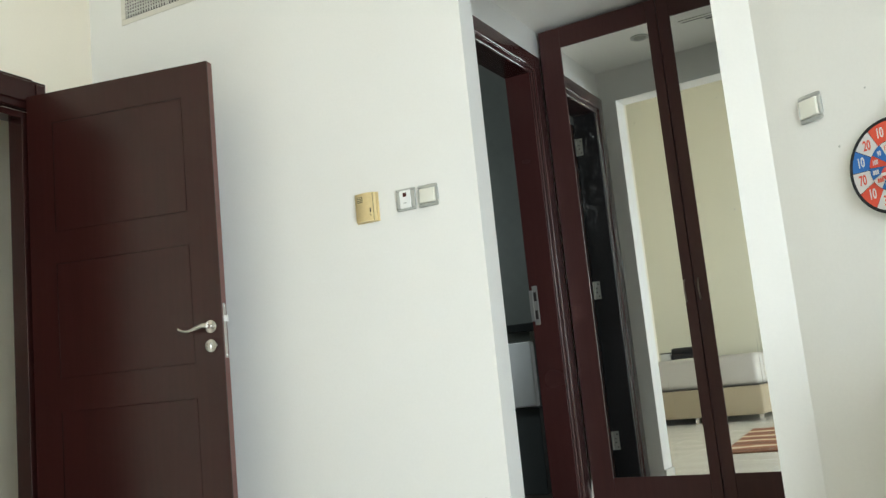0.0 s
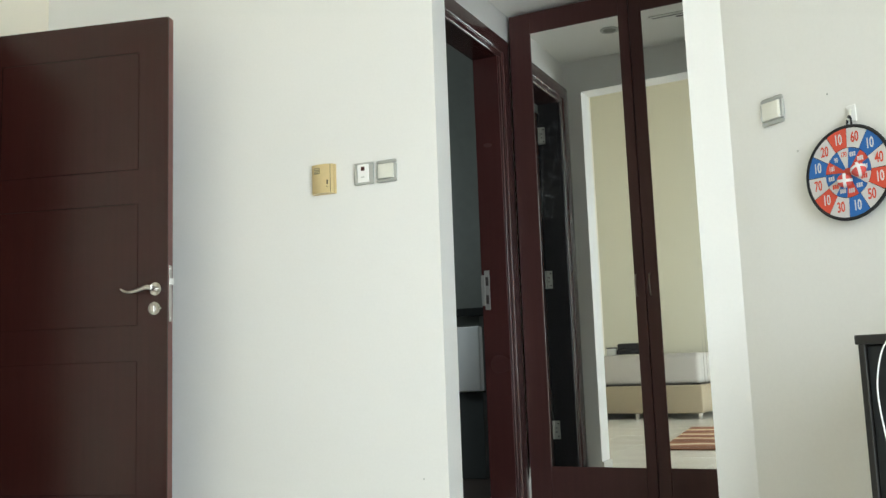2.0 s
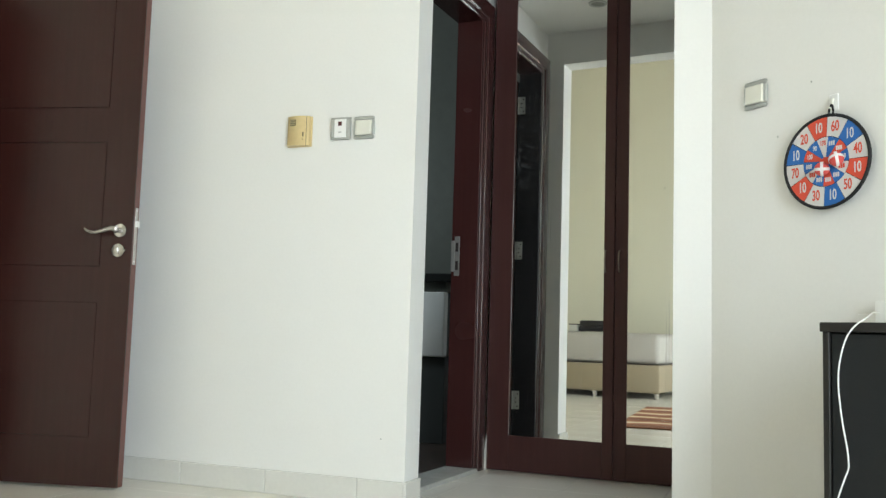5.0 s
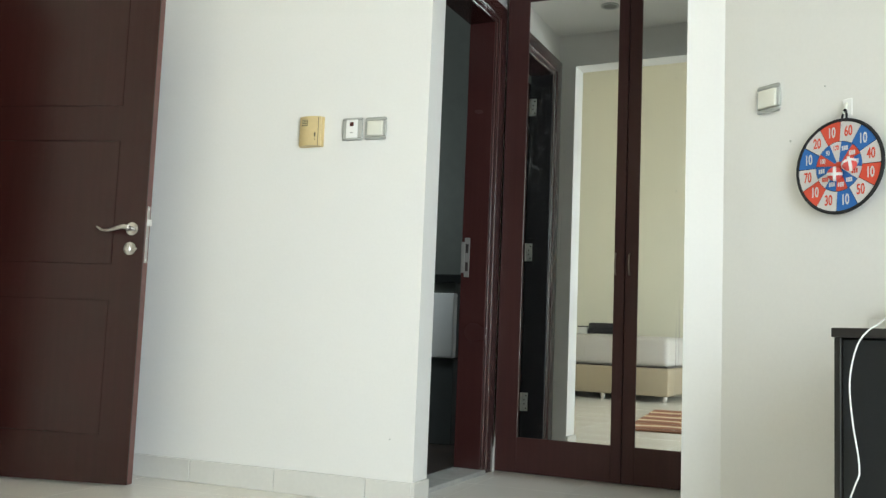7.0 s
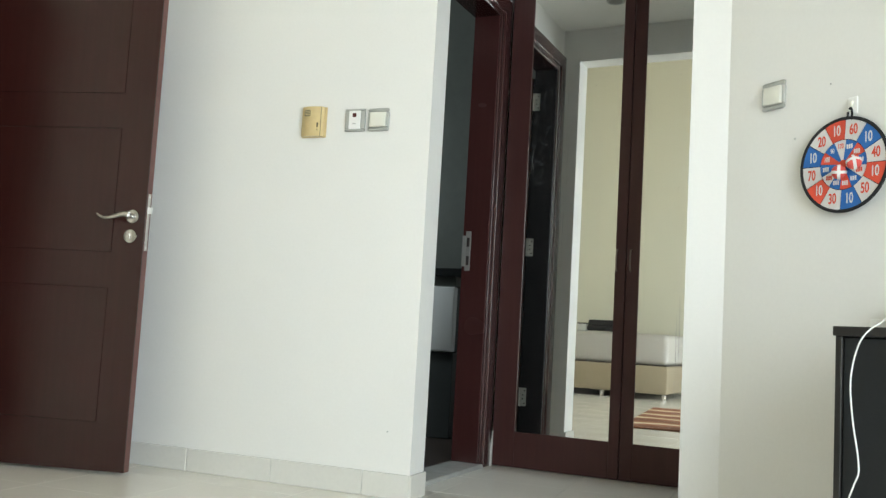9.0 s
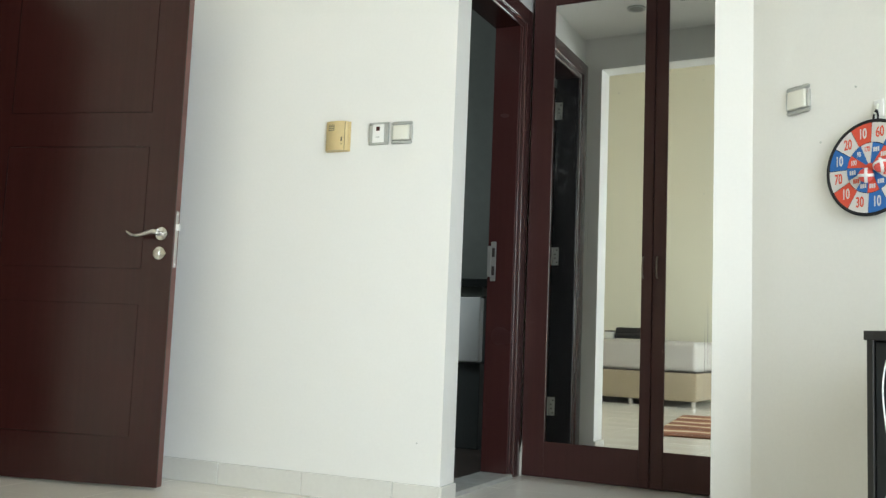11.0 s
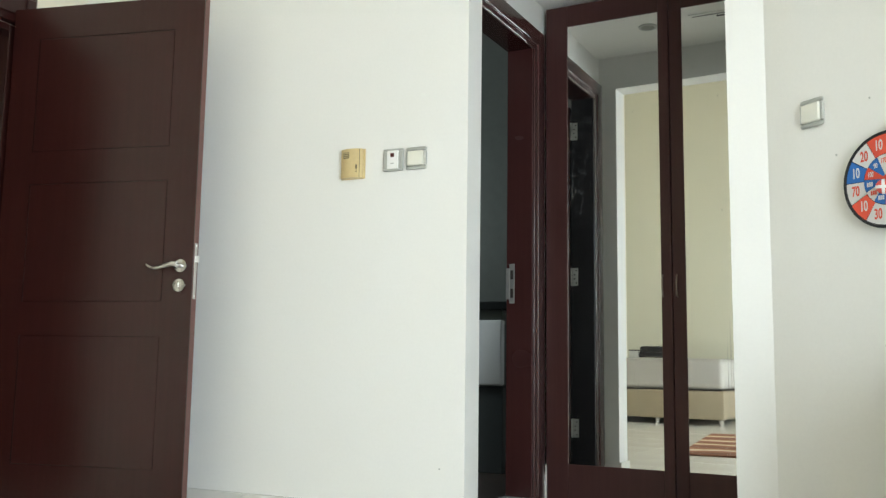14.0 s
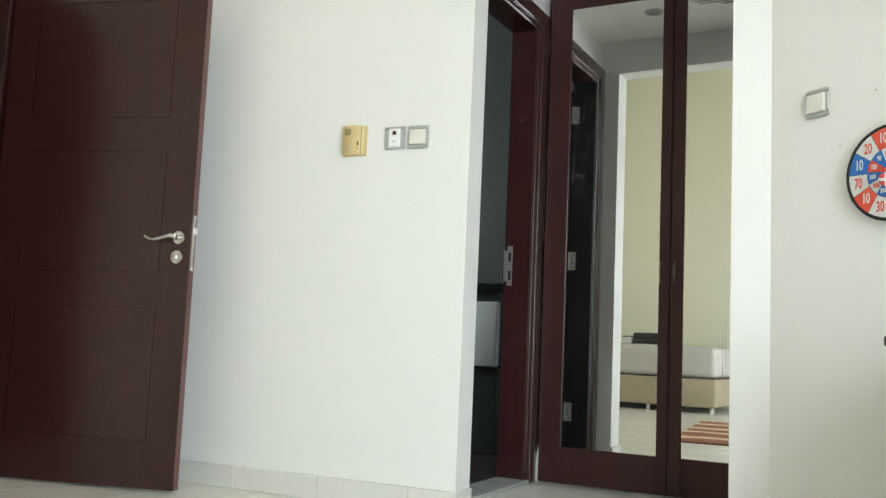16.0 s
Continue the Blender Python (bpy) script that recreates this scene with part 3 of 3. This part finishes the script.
# wardrobe with two mirrored doors
ward = thing("wardrobe", "dark mahogany built-in wardrobe with two mirrored doors", "wardrobe", ALC)
WU0, WU1, GAP, WTOP = -0.430, 0.765, 0.1665, 2.347
part("carcass", box_bm(WU0 + 0.004, WU1 - 0.004, 0.024, 0.60, 0.0, WTOP - 0.01, 0.002), WARD, ward)
for (a, b), (ma, mb), hu in (((WU0, GAP - 0.0015), (-0.322, 0.117), 0.125), ((GAP + 0.0015, WU1), (0.225, 0.664), 0.188)):
    mz0, mz1, th = 0.165, 2.243, 0.022
    bm = box_bm(a, ma, 0, th, 0.004, WTOP, 0.0025)
    box_bm(mb, b, 0, th, 0.004, WTOP, 0.0025, bm=bm)
    box_bm(ma, mb, 0.0006, th, 0.004, mz0, 0.0015, bm=bm)
    box_bm(ma, mb, 0.0006, th, mz1, WTOP, 0.0015, bm=bm)
    d = part("mirror_door", bm, WARD, ward)
    bm = box_bm(-(mb - ma) / 2, (mb - ma) / 2, 0, 0.004, mz0, mz1)
    g = part("mirror", bm, MIRROR if ma < 0 else MIRROR_CLEAN, d, "tall silvered mirror with wiped smears" if ma < 0 else "tall silvered mirror")
    g.location = ((ma + mb) / 2, 0.006, 0)
    part("pull", tube_bm([(hu, 0.002, 0.922), (hu, -0.012, 0.930), (hu, -0.020, 0.970), (hu, -0.012, 1.010), (hu, 0.002, 1.018)], 0.0036, 10), BRONZE, d, "slim bowed bronze pull", True)


# ---- fittings on the long wall ----
def frame_plate(parent, w, h, hole_w, hole_h, deep=0.013, bev=0.008):
    """Raised square frame round a hole, local z out of the wall."""
    bm = bmesh.new()
    box_bm(-w / 2, w / 2, hole_h / 2, h / 2, 0, deep, bev, 2, bm=bm)
    box_bm(-w / 2, w / 2, -h / 2, -hole_h / 2, 0, deep, bev, 2, bm=bm)
    box_bm(-w / 2, -hole_w / 2, -hole_h / 2, hole_h / 2, 0, deep, bev * 0.6, 2, bm=bm)
    box_bm(hole_w / 2, w / 2, -hole_h / 2, hole_h / 2, 0, deep, bev * 0.6, 2, bm=bm)
    return part("frame", bm, SILVER, parent, "silver-grey plastic frame", True)


def switch(m, label):
    t = thing("light_switch", label, "switch", m, group="wall switches")
    frame_plate(t, 0.089, 0.088, 0.066, 0.058)
    bm = box_bm(-0.0335, 0.0335, -0.029, 0.029, 0.0, 0.0205, 0.0045, 3)
    for v in bm.verts:
        if v.co.z > 0.005 and v.co.y > 0:
            v.co.z -= 0.0025
    part("rocker", bm, IVORY, t, "ivory rocker", True)
    return t


switch(on_long_wall(-0.212, 1.397), "ivory rocker light switch in a silver frame, beside the alarm plate")
switch(on_splay(0.190, 1.395), "ivory rocker light switch in a silver frame, above the dartboard")
al = thing("alarm_plate", "silver framed white plate with a dark red lens", "switch", on_long_wall(-0.311, 1.398))
frame_plate(al, 0.086, 0.088, 0.046, 0.070)
ins = part("insert", box_bm(-0.0245, 0.0245, -0.036, 0.036, 0, 0.0165, 0.003, 2), WHITE, al, "white insert")
part("lens", box_bm(-0.008, 0.008, 0.010, 0.026, 0.0160, 0.0178, 0.001), LED, al, "dark red square lens")
for k in (-1, 1):
    part("lens_bar", box_bm(-0.0085, 0.0085, 0.0178 + 0.0001 * k, 0.0186, 0.0172, 0.0184) if k > 0 else box_bm(-0.0006, 0.0006, 0.010, 0.026, 0.0172, 0.0184), DARK, al)
part("mark", box_bm(-0.007, 0.007, -0.017, -0.013, 0.0164, 0.0169), SILVER, al, "faint grey mark")

th = thing("thermostat", "gold lacquered room thermostat on the white wall", "thermostat", on_long_wall(-0.491, 1.395))
bm, bow = bmesh.new(), []
for k in range(13):                        # bowed front between flat edges
    u = -1 + k / 6
    bow.append([bm.verts.new((0.047 * u, y, 0.021 + 0.013 * (1 - u * u))) for y in (-0.058, 0.058)])
lo_ = [bm.verts.new((u, y, 0.0045)) for u in (-0.047, 0.047) for y in (-0.058, 0.058)]
for p, q in zip(bow, bow[1:]):
    bm.faces.new((p[0], q[0], q[1], p[1]))
bm.faces.new((lo_[0], bow[0][0], bow[0][1], lo_[1]))
bm.faces.new((lo_[2], lo_[3], bow[-1][1], bow[-1][0]))
bm.faces.new([lo_[0], lo_[2]] + [p[0] for p in reversed(bow)])
bm.faces.new([lo_[1]] + [p[1] for p in bow] + [lo_[3]])
bm.faces.new((lo_[0], lo_[1], lo_[3], lo_[2]))
part("cover", bm, GOLD, th, "", True)
part("back_plate", box_bm(-0.054, 0.053, -0.060, 0.060, 0, 0.0045, 0.0015), GOLD, th, "thin gold wall plate")
part("display", box_bm(-0.030, -0.004, 0.020, 0.044, 0.0290, 0.0345, 0.0008), GOLD_DARK, th, "small ribbed grey window")
for k in range(3):
    part("display_bar", box_bm(-0.028, -0.006, 0.024 + 0.007 * k, 0.0262 + 0.007 * k, 0.0344, 0.0350), GOLD, th)
part("rim_groove", box_bm(0.0380, 0.0395, -0.057, 0.057, 0.0235, 0.0268), GOLD_DARK, th)
part("slot", box_bm(0.024, 0.029, -0.036, -0.006, 0.0275, 0.0312, 0.0008), DARK, th)
part("slider", box_bm(0.022, 0.031, -0.034, -0.024, 0.029, 0.035, 0.002), GOLD, th, "gold slider knob")

# air grille high on the long wall
vent = thing("air_grille", "grey-white egg-crate air conditioning grille", "vent", on_long_wall(-1.755, 2.562))
VW, VH = 1.02, 0.20
part("duct", box_bm(0.0, VW, 0, VH, 0.001, 0.003), DUCT, vent)
for a in ((-0.03, VW + 0.03, -0.028, 0.0), (-0.03, VW + 0.03, VH, VH + 0.028), (-0.03, 0.0, 0.0, VH), (VW, VW + 0.03, 0.0, VH)):
    part("frame", box_bm(a[0], a[1], a[2], a[3], 0, 0.004, 0.0025, 2), GRILLE, vent, "cream enamel frame")
for x in (0.272, 0.545, 0.82):
    part("mullion", box_bm(x - 0.008, x + 0.008, 0, VH, 0.003, 0.011, 0.002), VENT, vent)
bars_v = finish(box_bm(-0.0022, 0.0022, 0, VH, 0.003, 0.010), "slat", VENT)
x = 0.012
while x < VW:
    if all(abs(x - q) > 0.009 for q in (0.272, 0.545, 0.82)):
        o = new("slat", bars_v)
        o.parent, o.location = vent, (x, 0, 0)
    x += 0.0165
bars_h = finish(box_bm(0, VW, -0.0022, 0.0022, 0.0035, 0.0105), "cross_slat", VENT)
for k in range(1, 12):
    o = new("cross_slat", bars_h)
    o.parent, o.location = vent, (0, k * 0.0165, 0)


# ---- dartboard, hook and balls on the splayed wall ----
def lettering(body, size, material, parent, at, name="number", squeeze=0.76):
    cu = bpy.data.curves.new(name, "FONT")
    cu.body, cu.size, cu.align_x, cu.align_y, cu.extrude, cu.offset = body, size, "CENTER", "CENTER", 0.0003, size * 0.020
    tmp = new(name, cu)
    me = bpy.data.meshes.new_from_object(tmp)
    bpy.data.objects.remove(tmp)
    me.materials.append(material)
    ob = new(name, me)
    ob.parent, ob.location, ob.scale = parent, at, (squeeze, 1.24, 1)
    return ob


def sector_bm(r0, r1, a0, a1, z0, z1, n=8):
    """A wedge between two radii; angles clockwise from the top, degrees."""
    pts = []
    for k in range(n + 1):
        a = radians(a0 + (a1 - a0) * k / n)
        pts.append((r1 * math.sin(a), r1 * math.cos(a)))
    for k in range(n, -1, -1):
        a = radians(a0 + (a1 - a0) * k / n)
        pts.append((r0 * math.sin(a), r0 * math.cos(a)))
    return prism_bm(list(reversed(pts)), z0, z1)


R = 0.140
board = thing("dartboard", "red, white and blue fabric dartboard with a black rim", "dartboard", on_splay(0.456, 1.141, 0.018) @ Matrix.Diagonal((1.02, 0.965, 1, 1)))
part("backing", cyl_bm(R - 0.004, 0.006, (0, 0, 0.003), seg=64), D_BLACK, board)
bm = bmesh.new()
ringc = [bmesh.ops.create_circle(bm, segments=8, radius=0.0052, matrix=Matrix.Rotation(radians(360 * k / 72), 4, "Z") @ Matrix.Translation((R - 0.004, 0, 0.007)) @ Matrix.Rotation(radians(90), 4, "X"))["verts"] for k in range(72)]
for k in range(72):
    a, b = ringc[k], ringc[(k + 1) % 72]
    for j in range(8):
        bm.faces.new((a[j], a[(j + 1) % 8], b[(j + 1) % 8], b[j]))
part("rim", bm, D_BLACK, board, "black cloth binding", True)
outer = ((D_RED, "10"), (D_WHITE, "60"), (D_BLUE, "10"), (D_WHITE, "40"), (D_RED, "10"), (D_WHITE, "50"), (D_BLUE, "10"), (D_WHITE, "30"), (D_RED, "10"), (D_WHITE, "70"), (D_BLUE, "10"), (D_WHITE, "20"))
inner = ((D_WHITE, "170"), (D_BLUE, ""), (D_RED, ""), (D_BLUE, ""), (D_WHITE, ""), (D_BLUE, ""), (D_RED, ""), (D_BLUE, ""), (D_WHITE, ""), (D_BLUE, ""), (D_RED, "100"), (D_BLUE, "90"))
for k in range(12):
    c = -12 + 30 * k
    for (m_, txt), r0, r1, size, rt, z in ((outer[k], 0.0745, R - 0.008, 0.034, 0.1035, 0.0), (inner[k], 0.014, 0.0725, 0.0165, 0.055, 0.0)):
        off = 0 if r0 > 0.05 else 4
        part("sector", sector_bm(r0, r1, c + off - 14.4, c + off + 14.4, 0.005, 0.0082), m_, board)
        q = (rt * math.sin(radians(c + off)), rt * math.cos(radians(c + off)), 0.0086)
        ink = D_RED if m_ is D_WHITE else D_WHITE
        if txt:
            lettering(txt, size, ink, board, q)
        else:
            for j in (-1, 0, 1):
                part("print_bar", box_bm(q[0] + 0.0068 * j - 0.0026, q[0] + 0.0068 * j + 0.0026, q[1] - 0.0065, q[1] + 0.0065, 0.0082, 0.0086), ink, board)
part("bullseye", cyl_bm(0.0135, 0.004, (0, 0, 0.0068), seg=24), D_RED, board)
part("loop", tube_bm([(0.010, R - 0.01, 0.006), (0.011, R + 0.012, 0.004), (0.017, R + 0.026, 0.002), (0.023, R + 0.012, 0.004), (0.024, R - 0.012, 0.006)], 0.003, 8), D_BLACK, board, "black hanging loop", True)

hook = thing("adhesive_hook", "small clear-white adhesive wall hook", "hook", on_splay(0.468, 1.310))
part("pad", box_bm(-0.015, 0.015, -0.024, 0.026, 0, 0.005, 0.0022, 2), WHITE, hook)
part("hook_arm", tube_bm([(0, 0.012, 0.004), (0, 0.004, 0.010), (0, -0.012, 0.012), (0, -0.020, 0.018), (0, -0.014, 0.024)], 0.004, 10), IVORY, hook, "", True)


def ball(sx, z):
    b = thing("sticky_ball", "red and white hook-and-loop throwing ball stuck on the dartboard", "ball", on_splay(sx, z, 0.026 + 0.017), group="balls on the dartboard")
    bm = bmesh.new()
    bmesh.ops.create_uvsphere(bm, u_segments=28, v_segments=18, radius=0.0200)
    part("shell", bm, PINK, b, "", True)
    for turn in (0, 90):
        bm = bmesh.new()
        rows = []
        for k in range(40):
            a = 2 * math.pi * k / 40
            row = []
            for w, r in ((-0.0042, 0.0200), (-0.0034, 0.0209), (0.0034, 0.0209), (0.0042, 0.0200)):
                row.append(bm.verts.new((r * math.cos(a), w, r * math.sin(a))))
            rows.append(row)
        for k in range(40):
            p, q = rows[k], rows[(k + 1) % 40]
            for j in range(3):
                bm.faces.new((p[j], p[j + 1], q[j + 1], q[j]))
        o = part("band", bm, FELT, b, "white felt band", True)
        o.rotation_euler = (0, 0, radians(turn))
    b.rotation_mode = "QUATERNION"
    return b


b1 = ball(0.457, 1.117)
b2 = ball(0.504, 1.139)
b1.matrix_world = b1.matrix_world @ pose(0, 0, 0, 10, 36, 0)
b2.matrix_world = b2.matrix_world @ pose(0, 0, 0, -16, 40, 14)
for s_, z_, r_ in ((0.391, 1.391, 0.0032), (0.268, 1.249, 0.0042)):
    n_ = thing("wall_plug", "tiny dark screw plug stuck in the white wall", "wall plug", on_splay(s_, z_), group="wall plugs")
    part("plug", cyl_bm(r_, 0.003, (0, 0, 0.001), seg=10, r2=r_ * 0.6), ZINC if r_ > 0.004 else SILVER, n_)
n_ = thing("wall_plug", "tiny dark screw plug stuck in the white wall", "wall plug", on_long_wall(-0.098, 0.235), group="wall plugs")
part("plug", cyl_bm(0.003, 0.002, (0, 0, 0.001), seg=10), SILVER, n_)

# ---- dresser, socket and cable ----
S0, S1, DEP, DTOP = 0.722, 1.60, 0.385, 0.678
dr = thing("dresser", "black laminate dresser against the slanting wall", "dresser", on_splay(0, 0))
# local x along the wall, y up, z out of the wall
part("top", box_bm(S0 - 0.004, S1 + 0.004, DTOP - 0.022, DTOP, 0.004, DEP + 0.006, 0.002), BLACK_EDGE, dr)
part("side", box_bm(S0, S0 + 0.018, 0.0, DTOP - 0.022, 0.006, DEP, 0.0015), BLACK_EDGE, dr)
part("side", box_bm(S1 - 0.018, S1, 0.0, DTOP - 0.022, 0.006, DEP, 0.0015), BLACK_EDGE, dr)
part("back", box_bm(S0 + 0.018, S1 - 0.018, 0.05, DTOP - 0.022, 0.006, 0.012), BLACK, dr)
part("plinth", box_bm(S0 + 0.018, S1 - 0.018, 0.0, 0.06, 0.30, DEP - 0.03), BLACK, dr)
part("bottom", box_bm(S0 + 0.018, S1 - 0.018, 0.06, 0.078, 0.012, DEP - 0.02), BLACK, dr)
mid = (S0 + S1) / 2
for a, b in ((S0 + 0.021, mid - 0.0015), (mid + 0.0015, S1 - 0.021)):
    for z_a, z_b in ((0.082, DTOP - 0.026),):
        part("door", box_bm(a, b, z_a, z_b, DEP - 0.022, DEP - 0.004, 0.0015), BLACK, dr)

sk = thing("wall_socket", "white double wall socket above the black dresser", "socket", on_splay(0.608, 0.672))
part("plate", box_bm(-0.073, 0.073, -0.043, 0.040, 0, 0.009, 0.003, 2), WHITE, sk, "", True)
for x in (-0.036, 0.036):
    part("pin_hole", box_bm(x - 0.004, x + 0.004, 0.008, 0.016, 0.0088, 0.0094), DARK, sk)
ad = thing("power_adapter", "white plug-in power adapter in the wall socket", "adapter", on_splay(0.644, 0.704, 0.009))
part("body", box_bm(-0.023, 0.023, -0.035, 0.040, 0.0, 0.045, 0.005, 3), WHITE, ad, "", True)
cb = thing("charging_cable", "thin white cable hanging over the dresser front", "cable", on_splay(0, 0))
pts = [(0.634, 0.712, 0.054), (0.68, 0.710, 0.14), (0.77, 0.704, 0.27), (0.829, 0.688, 0.375), (0.821, 0.672, 0.399), (0.800, 0.643, 0.404), (0.783, 0.592, 0.404), (0.778, 0.540, 0.404),
       (0.785, 0.466, 0.403), (0.797, 0.400, 0.402), (0.8005, 0.368, 0.402), (0.799, 0.352, 0.402), (0.789, 0.328, 0.403), (0.772, 0.280, 0.404), (0.755, 0.20, 0.41), (0.74, 0.08, 0.43), (0.74, 0.006, 0.47), (0.80, 0.004, 0.52)]
part("lead", tube_bm(pts, 0.0019, 8), CABLE, cb, "", True)


# ---- alcove ceiling fittings ----
dl = thing("downlight", "small round recessed downlight, unlit", "ceiling light", pose(0.318, 0.52, ALC_H))
bm = bmesh.new()
for r0_, r1_, za, zb in ((0.036, 0.048, -0.006, 0.0),):
    n = 36
    q = [[bm.verts.new((r * math.cos(2 * math.pi * k / n), r * math.sin(2 * math.pi * k / n), z)) for k in range(n)] for r, z in ((r1_, zb), (r1_ - 0.002, za), (r0_, za), (r0_ - 0.002, zb))]
    for a, b in zip(q, q[1:]):
        for k in range(n):
            bm.faces.new((a[k], a[(k + 1) % n], b[(k + 1) % n], b[k]))
part("ring", bm, SILVER, dl, "satin metal ring", True)
part("lens", cyl_bm(0.035, 0.003, (0, 0, -0.002), seg=32), DUCT2, dl, "unlit frosted lens")
cv = thing("ceiling_vent", "slim white ceiling vent with dark slots", "vent", pose(0.68, 0.50, ALC_H, 0, 0, -3))
part("frame", box_bm(-0.14, 0.14, -0.07, 0.07, -0.006, 0.0, 0.002), CEIL, cv)
for x_, y_, w_ in ((-0.125, 0.046, 0.006), (-0.01, 0.016, 0.014), (0.03, -0.020, 0.014), (0.03, -0.050, 0.010)):
    part("slot", box_bm(x_, 0.125, y_ - w_ / 2, y_ + w_ / 2, -0.0072, -0.0058), DUCT, cv)

# ---- bathroom unit ----
vu = thing("vanity_unit", "white bathroom unit under a black stone top", "vanity unit", pose(0, 1.70, 0))
part("base", box_bm(-1.3, -0.52, 0.035, 0.42, 0.006, 0.485, 0.004), SLATE, vu, "dark lower panel")
part("front", box_bm(-1.3, -0.515, 0.0, 0.055, 0.492, 0.858, 0.010, 3), WHITE, vu, "white rounded front panel", True)
part("neck", box_bm(-1.3, -0.52, 0.02, 0.42, 0.862, 0.915), BATH, vu)
part("body", box_bm(-1.3, -0.56, 0.056, 0.42, 0.488, 0.860), SLATE, vu, "dark cabinet body")
part("top", box_bm(-1.32, -0.475, -0.02, 0.42, 0.915, 0.962, 0.004), STONE, vu, "black stone top")

# ---- bed and rug behind the camera's left, seen in the mirrors ----
bed = thing("bed", "bed with a bare white mattress on a beige divan base", "bed")
BX0, BX1, BY0, BY1 = -1.96, -0.53, -5.70, -4.44
part("divan_base", box_bm(BX0, BX1, BY0, BY1, 0.065, 0.355, 0.02, 3), DIVAN, bed, "beige cloth divan base", True)
bm = box_bm(BX0 + 0.005, BX1 - 0.005, BY0, BY1 - 0.005, 0.365, 0.685, 0.06, 5)
part("mattress", bm, LINEN, bed, "white cloth mattress", True)
# dark slab standing in for the shadow in the gap under the mattress
part("shadow_gap", box_bm(BX0 + 0.02, BX1 - 0.02, BY0 + 0.02, BY1 - 0.02, 0.352, 0.368), DARK, bed)
for x in (BX0 + 0.12, (BX0 + BX1) / 2, BX1 - 0.05):
    for y in (BY0 + 0.12, BY1 - 0.07):
        part("leg", cyl_bm(0.022, 0.068, (x, y, 0.034), r2=0.026, seg=16), STEEL, bed, "short metal leg")
bag = thing("folded_clothes", "black folded clothes lying on the mattress", "clothes", pose(-1.27, -4.62, 0.685, 0, 0, 4))
for k, (w, d_, h0, h1) in enumerate(((0.34, 0.22, 0.0, 0.060), (0.33, 0.20, 0.056, 0.120))):
    bm = box_bm(-w / 2, w / 2, -d_ / 2, d_ / 2, h0, h1, 0.016, 3)
    bmesh.ops.subdivide_edges(bm, edges=bm.edges, cuts=1)
    for v in bm.verts:
        v.co += 0.010 * noise.noise_vector(v.co * 9 + Vector((k * 3, 0, 0)))
    o = part("fold", bm, CLOTH, bag, "", True)
    o.location.z = 0.006
tin = thing("small_box", "small grey metal box lying on the mattress", "box", pose(-1.50, -4.55, 0.684))
part("body", box_bm(-0.05, 0.05, -0.04, 0.04, 0, 0.075, 0.006, 2), SILVER, tin, "", True)
part("lid", box_bm(-0.052, 0.052, -0.042, 0.042, 0.075, 0.088, 0.004, 2), DARK, tin, "", True)

rug = thing("striped_rug", "brown and cream striped rug on the tiled floor", "rug", pose(0.34, -2.45, 0.0, 0, 0, -8))
part("pile", box_bm(-0.60, 0.60, -1.0, 1.0, 0.001, 0.012, 0.003), RUG, rug)
for y in (-1.0, 1.0):
    part("hem", box_bm(-0.60, 0.60, y - 0.012, y + 0.012, 0.001, 0.010, 0.003), FRINGE, rug)

# ---- floor tiles and skirting, piece by piece ----
floor = structure("floor", box_bm(-3.4, X_RIGHT + 0.2, Y_BACK - 0.2, 2.3, -0.15, -0.003), GROUT, "glazed pale grey floor tiles", "floor")
TS = 0.40
tile_me = finish(box_bm(-TS / 2 + 0.0006, TS / 2 - 0.0006, -TS / 2 + 0.0006, TS / 2 - 0.0006, -0.006, 0.0, 0.0005), "floor_tile", TILE)
for i in range(-9, 8):
    for j in range(-16, 6):
        cx, cy = -0.175 + i * TS, 0.03 + j * TS
        if cx < -2.3 and not -3 < cy < 1.3:
            continue
        if cy > 0.35 and (cx < -0.75 or cx > 1.2):
            continue
        if len(floor.children) >= 300:
            break
        o = new("floor_tile", tile_me)
        o.parent, o.location = floor, (cx, cy, random.uniform(-0.0003, 0.0003))
        o.rotation_euler = (random.uniform(-0.0006, 0.0006), random.uniform(-0.0006, 0.0006), 0)

base = thing("baseboard", "pale glazed skirting tiles along the walls", "skirting", kind="structure")
SH, SK = 0.088, 0.011


def skirting(m, length, first=0.39):
    """Tiles from local x 0 along a wall, standing out along local z."""
    x, n = 0.0, first
    while x < length - 0.004:
        w = min(n, length - x)
        bm = box_bm(0.001, w - 0.001, 0, SH + random.uniform(-0.0008, 0.0008), -0.002, SK, 0.0022, 1)
        o = part("skirting_tile", bm, SKIRT, base)
        o.matrix_world = m @ Matrix.Translation((x, 0, random.uniform(-0.0006, 0.0006)))
        x, n = x + w, 0.39


skirting(on_long_wall(X_LEFT, 0.0), -X_LEFT + 0.0, first=X_LEFT * -1 - 0.965 - 0.39)
skirting(on_splay(0.01, 0.0), s_end - 0.02)
skirting(Matrix(((0, 0, 1, 0.0), (1, 0, 0, -SK), (0, 1, 0, 0), (0, 0, 0, 1))), T + SK)
skirting(on_long_wall(0.939, 0.0), 0.122)
